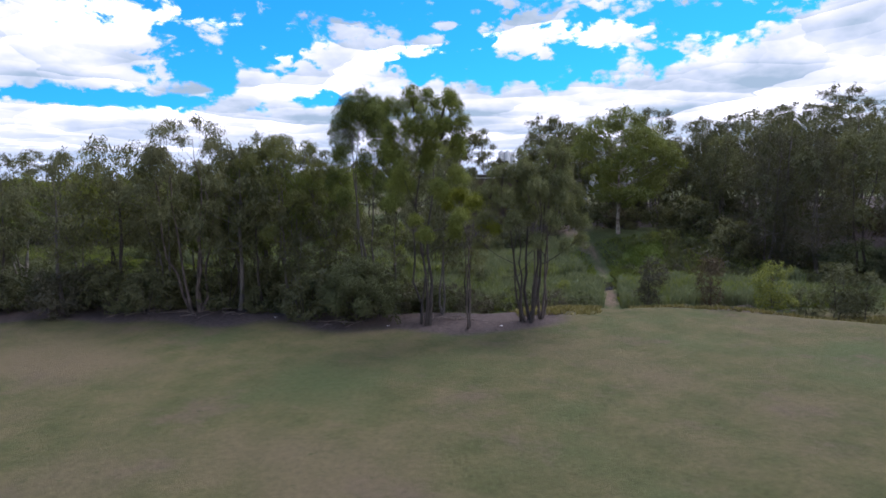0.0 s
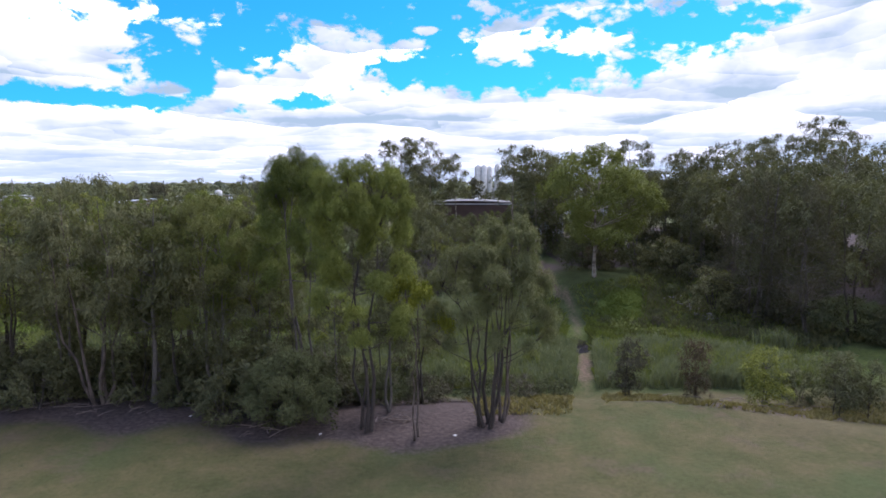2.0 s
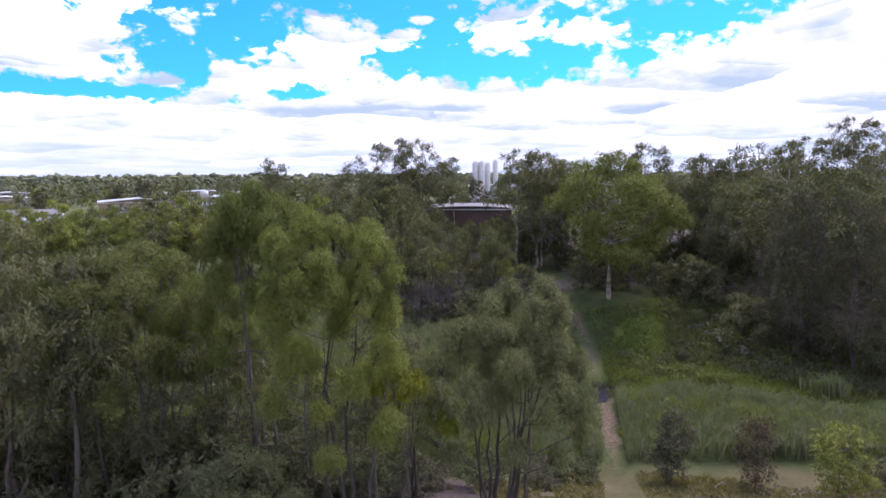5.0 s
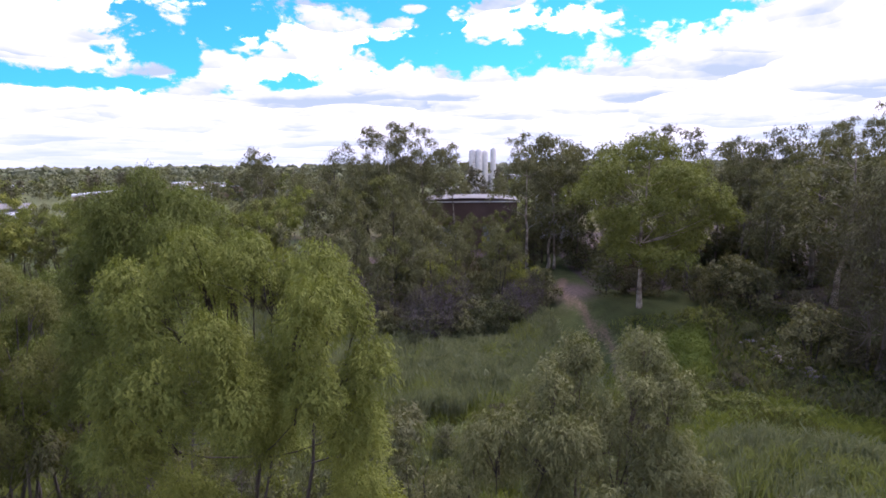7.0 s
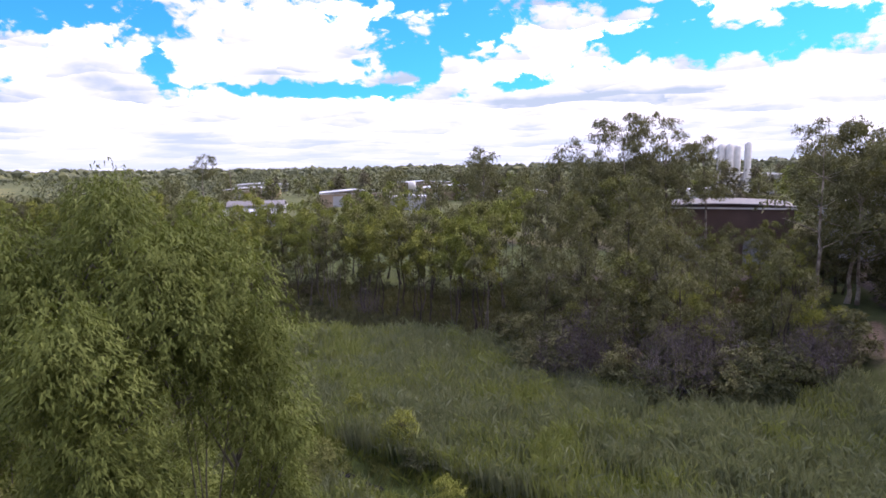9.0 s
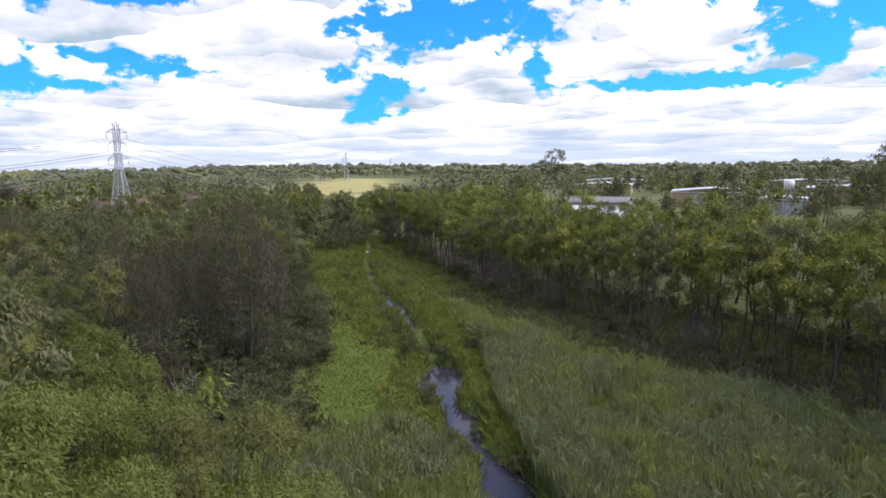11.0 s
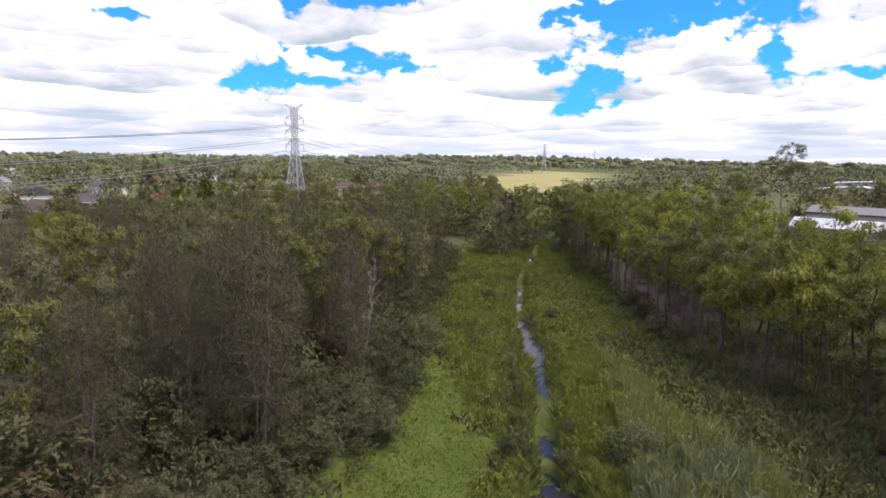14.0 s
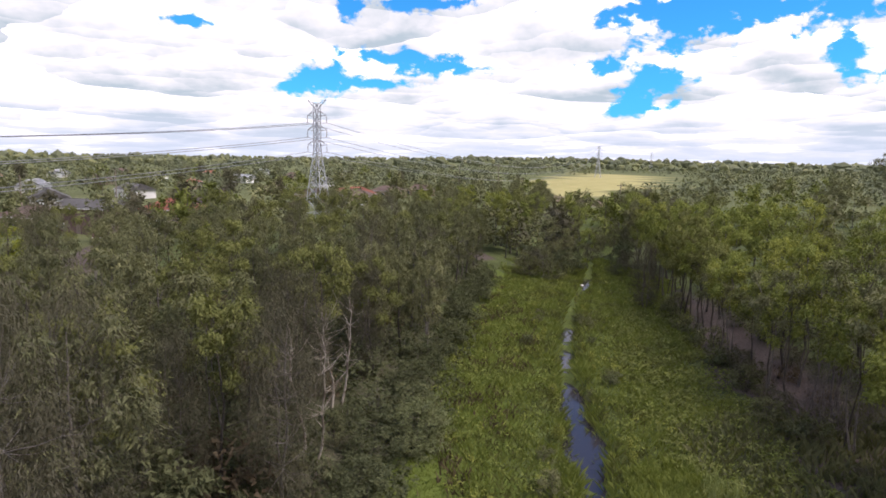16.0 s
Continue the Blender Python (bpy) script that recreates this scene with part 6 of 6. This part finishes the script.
def blades(rng, x, y, h, w, lean, mat, name, label, category, bent=0.0, lift=0.0):
    """Upright blades; bent: how far neighbours lean the same way; lift: how high on a stem they begin."""
    n = len(x)
    z = height(x, y) - 0.05 + lift
    a = rng.random(n) * 2 * np.pi
    sx, sy = np.cos(a) * w / 2, np.sin(a) * w / 2
    b = rng.random(n) * 2 * np.pi * (1 - 0.6 * bent) + bent * 9 * value_noise(x * 0.35 + 3, y * 0.35)
    l = lean * h * (0.3 + rng.random(n))
    tx, ty = x + np.cos(b) * l, y + np.sin(b) * l
    mx, my = x + np.cos(b) * l * 0.35, y + np.sin(b) * l * 0.35
    v = np.stack([np.stack([x - sx, y - sy, z], 1), np.stack([x + sx, y + sy, z], 1), np.stack([mx + sx * 0.9, my + sy * 0.9, z + h * 0.6], 1), np.stack([tx, ty, z + h], 1)], 1)
    me = mesh_of(name, v.reshape(-1, 3), np.arange(n * 4).reshape(n, 4), mat)
    return tagged(new(name, me), label, category, kind="stuff")


def patch(x, y, s):
    """Patchiness from 0 to 1 with spots about 1 / s metres across."""
    return np.clip(0.55 * value_noise(x * s + 7.3, y * s + 2.1) + 0.3 * value_noise(x * s * 2.3 + 31, y * s * 2.3) + 0.15 * value_noise(x * s * 5.1, y * s * 5.1 + 17), 0, 1)


def field_of(rng, n, lo, hi):
    return rng.uniform(lo[0], hi[0], n), rng.uniform(lo[1], hi[1], n)


MOWN = [(-50.5, 59.5), (-61, 67), (-71, 70.6), (-81, 75.6), (-78.5, 77.6), (-68.5, 75.6), (-59.5, 74.6), (-52, 67.5), (-46, 63)]
STRIP = [(-52, 58), (-62, 66.5), (-79, 75), (-101, 85.5), (-139, 101), (-136, 108), (-100, 93), (-78, 81), (-60, 75.5), (-45, 66)]


def tufts(rng, x, y, r, per, leaf, mat, name, label, category):
    """Low domes of broad leaves."""
    c = np.stack([x, y, height(x, y) + r * 0.25], 1)
    v, f = leaves(rng, c, r, len(x) * per, leaf, leaf * 0.42, 0.15, 0.85, core=0.5, spray=4)
    return tagged(new(name, mesh_of(name, v, f, mat)), label, category, kind="stuff")


def weed_line(x):
    """The northern limit of the weeds, below the litter under the trees."""
    return np.interp(x, [-113, -90, -74, -66, -58, -46, -38, -31, -20, -15, -3, 8, 14, 36], [115, 106, 99.5, 97, 95.5, 93.5, 92, 91.5, 89, 80, 77, 81, 79, 62])


def reed_line(x):
    """The northern limit of the reeds."""
    return np.interp(x, [-113, -90, -75, -66, -58, -46, -38, -31, -20, -15, -3, 8, 14, 36], [103, 96, 92, 90, 89, 87, 88, 90, 88, 79, 76, 80, 78, 60])


def herbs():
    rng = np.random.default_rng(44)
    x, y = field_of(rng, 30000, (-150, 54), (40, 128))
    d, side = poly_dist(x, y, CREEK)
    dt, _ = poly_dist(x, y, TRACK)
    p = patch(x, y, 0.35)
    bank = (x < -38) & (d > 1.3) & (d < np.interp(x, [-150, -75, -50], [14, 13, 7]) + 8 * (p - 0.5)) & ~inside(x, y, MOWN) & ~inside(x, y, WOOD_SOUTH)
    bank &= rng.random(len(x)) < (0.30 + 0.7 * (p > 0.5)) * 0.62
    r = (0.28 + 0.42 * rng.random(len(x))) * np.where(d < 2.5, 0.75, 1)
    for half, mat, name, label in ((p > 0.52, LEAF_LUSH, "creek_herbs", "lush broad-leaved weeds along the creek"), (p <= 0.52, LEAF_BRIGHT, "yellow_herbs", "yellow-green weed clumps along the creek")):
        k = bank & half
        tufts(rng, x[k], y[k], r[k], 26, 0.24, mat, name, label, "weeds")
    floor = inside(x, y, [(-48, 46), (-48, 58), (-52, 61), (-62, 68), (-79, 76), (-101, 86.5), (-139, 102), (-150, 90), (-130, 56), (-60, 48)])
    tufts(rng, x[floor], y[floor], 0.3 + 0.5 * rng.random(int(floor.sum())), 18, 0.34, LEAF_SHADE, "wood_herbs", "dark rank weeds on the floor of the wood", "weeds")
    north = weed_line(x) + 3 * (p - 0.5)
    edge = (side > 0) & (y < north) & (y > reed_line(x) - 3 - 12 * (p - 0.4)) & (d > 5) & (x < 9) & (x > -113) & (rng.random(len(x)) < 0.8)
    edge |= inside(x, y, [(13, 60), (34, 56), (34, 66), (28, 74), (16, 76)]) & (p > 0.45) & (dt > 1.6) & (np.hypot((x - 20.5) / 5.5, (y - 70) / 3.8) + 1.6 * (p - 0.5) > 0.85)
    r = 0.3 + 0.5 * rng.random(len(x))
    tufts(rng, x[edge], y[edge], r[edge], 26, 0.30, LEAF_WEED, "marsh_herbs", "rank olive weeds between the reeds and the trees", "weeds")


def marsh():
    rng = np.random.default_rng(21)
    x, y = field_of(rng, 1700000, (-100, 41), (30, 108))
    d, side = poly_dist(x, y, CREEK)
    dt, _ = poly_dist(x, y, TRACK)
    bank = np.interp(x, [-52, -36, -18, 0, 10, 36], [53, 48, 45.5, 43, 42.5, 42.5])
    north = reed_line(x)
    dry = inside(x, y, WOOD_SOUTH) | inside(x, y, STRIP) | (x > 8.5) & (y > 54)
    p, clump, tuft = patch(x, y, 0.22), patch(x + 13, y, 0.9), patch(x, y + 29, 2.4)
    thin = np.where(p > 0.36, 0.62, 0.45) * np.clip(0.2 + 1.3 * tuft, 0, 1) * np.clip(0.35 + 1.1 * clump, 0, 1)
    ok = (y > bank) & (y < north + 5 * (clump - 0.5)) & (d > 2.0) & (dt > 0.8) & ~dry & (rng.random(len(x)) < thin * 1.15) & ((side > 0) | (x > -46)) & ((x > -75) | (d > 9))
    tall = ok & (p + 0.22 * (rng.random(len(x)) - 0.5) + 0.25 * (clump - 0.5) > np.interp(x, [-60, -35], [0.42, 0.27])) & (d > 2.0 + np.interp(x, [-60, -35], [5, 0]) * (1.2 - p))
    h = (0.75 + 0.7 * p + 1.5 * clump * tuft + 0.55 * rng.random(len(x))) * np.where(side > 0, 1.05, 0.85)
    h = h * np.interp(x, [-75, -55], [0.65, 1])
    green = patch(x + 71, y, 0.3) + 0.35 * (rng.random(len(x)) - 0.5) + np.interp(x, [-60, -30, 0], [0.16, -0.04, -0.10]) > 0.55
    for here, mat, name, label in ((tall & ~green, LEAF_REED, "reeds", "tall grey-green reeds filling the marsh"), (tall & green, LEAF_RUSH, "green_reeds", "fresh yellow-green reeds among the grey-green ones")):
        leafy = here & (rng.random(len(x)) < 0.5)
        stem = here & ~leafy
        a, b = rng.random(int(stem.sum())), rng.random(int(leafy.sum()))
        at = np.concatenate([x[stem], x[leafy]]), np.concatenate([y[stem], y[leafy]])
        long = np.concatenate([h[stem], h[leafy] * (0.12 + 0.14 * b)])
        high = np.concatenate([0 * a, h[leafy] * (0.4 + 0.55 * rng.random(len(b)))])
        slant = np.concatenate([0.2 + 0 * a, 0.5 + 1.1 * rng.random(len(b))])
        blades(rng, *at, long, np.concatenate([0.03 + 0.03 * a, 0.035 + 0.03 * b]), slant, mat, name, label, "reeds", 0.15, high)
    low = ok & ~tall
    blades(rng, x[low], y[low], 0.4 + 0.7 * clump[low], 0.11 + 0.06 * rng.random(int(low.sum())), 0.6, LEAF_LUSH, "marsh_grass", "low green grass between the reeds", "grass", 0.5)
    # lush grass along the creek and on the cleared strip
    x, y = field_of(rng, 700000, (-150, 52), (40, 128))
    d, side = poly_dist(x, y, CREEK)
    dt, _ = poly_dist(x, y, TRACK)
    strip = inside(x, y, STRIP)
    near = (d > 0.6) & (d < np.interp(x, [-150, -75, -50, 10], [13, 12, 7, 3.5]) + 7 * (patch(x, y, 0.3) - 0.5)) & ~inside(x, y, MOWN) & (dt > 1.0) & (rng.random(len(x)) < 0.6)
    east = (x > 9) & (y > 53) & (y < 76) & (x < 34) & (dt > 1.0) & (rng.random(len(x)) < 0.4) & (np.hypot((x - 20.5) / 5.5, (y - 70) / 3.8) + 1.6 * (patch(x, y, 0.5) - 0.5) > 0.8)
    pick = near | east
    hh = (0.22 + 0.5 * patch(x, y, 0.6) ** 1.5 + 0.25 * rng.random(len(x))) * np.where(d < 1.8, 1.3, 1)
    tone = patch(x + 40, y, 0.5) + 0.25 * (rng.random(len(x)) - 0.5)
    for here, mat, name, label in ((pick & (tone > 0.46), LEAF_LUSH, "creek_grass", "lush bright grass overhanging the creek"), (pick & (tone <= 0.46), LEAF_MID, "rank_grass", "dull olive rank grass beside the creek")):
        blades(rng, x[here], y[here], hh[here] * (1.0 if mat == LEAF_LUSH else 0.85), 0.04 + 0.04 * rng.random(int(here.sum())), 0.8, mat, name, label, "grass")
    x, y = field_of(rng, 260000, (-140, 58), (-44, 109))
    pick = inside(x + 5 * (patch(x, y, 0.4) - 0.5), y + 5 * (patch(y, x, 0.4) - 0.5), MOWN)
    brown = inside(x, y, STRIP) & ~pick & (patch(x, y, 0.45) > 0.58) & (rng.random(len(x)) < 0.3)
    pick &= ~brown
    blades(rng, x[pick], y[pick], 0.06 + (0.10 + 0.22 * patch(x, y, 0.5)[pick]) * rng.random(int(pick.sum())), 0.05 + 0.03 * rng.random(int(pick.sum())), 0.9, LEAF_MOWN, "strip_grass", "short bright grass of the cleared strip", "grass")
    blades(rng, x[brown], y[brown], 0.3 + 0.4 * rng.random(int(brown.sum())), 0.10 + 0.06 * rng.random(int(brown.sum())), 0.6, LEAF_DRY, "brown_weeds", "dry brown weeds in the cleared strip", "weeds")
    x, y = field_of(rng, 30000, (12, 63), (29, 77))
    pick = np.hypot((x - 20.5) / 5.5, (y - 70) / 3.8) + 1.3 * (patch(x, y, 0.7) - 0.5) < 0.95
    blades(rng, x[pick], y[pick], 0.10 + 0.35 * patch(x, y, 0.9)[pick] * rng.random(int(pick.sum())), 0.05 + 0.03 * rng.random(int(pick.sum())), 0.9, LEAF_MOWN, "glade_grass", "bright soft grass of the small glade", "grass")
    # weeds under the edge of the woods
    x, y = field_of(rng, 160000, (-80, 40), (40, 112))
    out = ~(inside(x, y, WOOD_SOUTH) | (y < 58) & (x > -20))
    edge = ((inside(x, y + 7, WOOD_NORTH) | inside(x, y, [(-60, 52), (-52, 48), (-40, 46), (-30, 48), (-30, 58), (-42, 64), (-52, 60)])) & out) | inside(x, y, [(24, 78), (33, 66), (40, 56), (30, 52), (20, 66)])
    edge &= rng.random(len(x)) < 0.7
    blades(rng, x[edge], y[edge], 0.4 + 0.8 * patch(x, y, 0.8)[edge], 0.16 + 0.1 * rng.random(int(edge.sum())), 0.7, LEAF_GUM, "weeds", "rank green weeds at the wood edge", "weeds")
    # straw-coloured tussocks on the turned bank
    x, y = field_of(rng, 60000, (-14, 29), (46, 44))
    front = np.interp(x, [-15, -12.7, -8.2, -3.5, 1.9, 6.6, 11.3, 16, 22, 60], [33, 33, 34, 33, 32.3, 35, 34, 32.8, 32.8, 32])
    dt, _ = poly_dist(x, y, TRACK)
    ok = (y > front) & (y < front + np.where(x > 6, 6.0, 8.5)) & (dt > 1.1) & (patch(x, y, 0.9) > 0.4) & (x > -3)
    blades(rng, x[ok], y[ok], 0.12 + 0.35 * patch(x, y, 1.3)[ok], 0.07 + 0.05 * rng.random(int(ok.sum())), 0.9, LEAF_STRAW, "straw_grass", "dry straw-coloured tussocks on the bank", "grass")


marsh()
herbs()
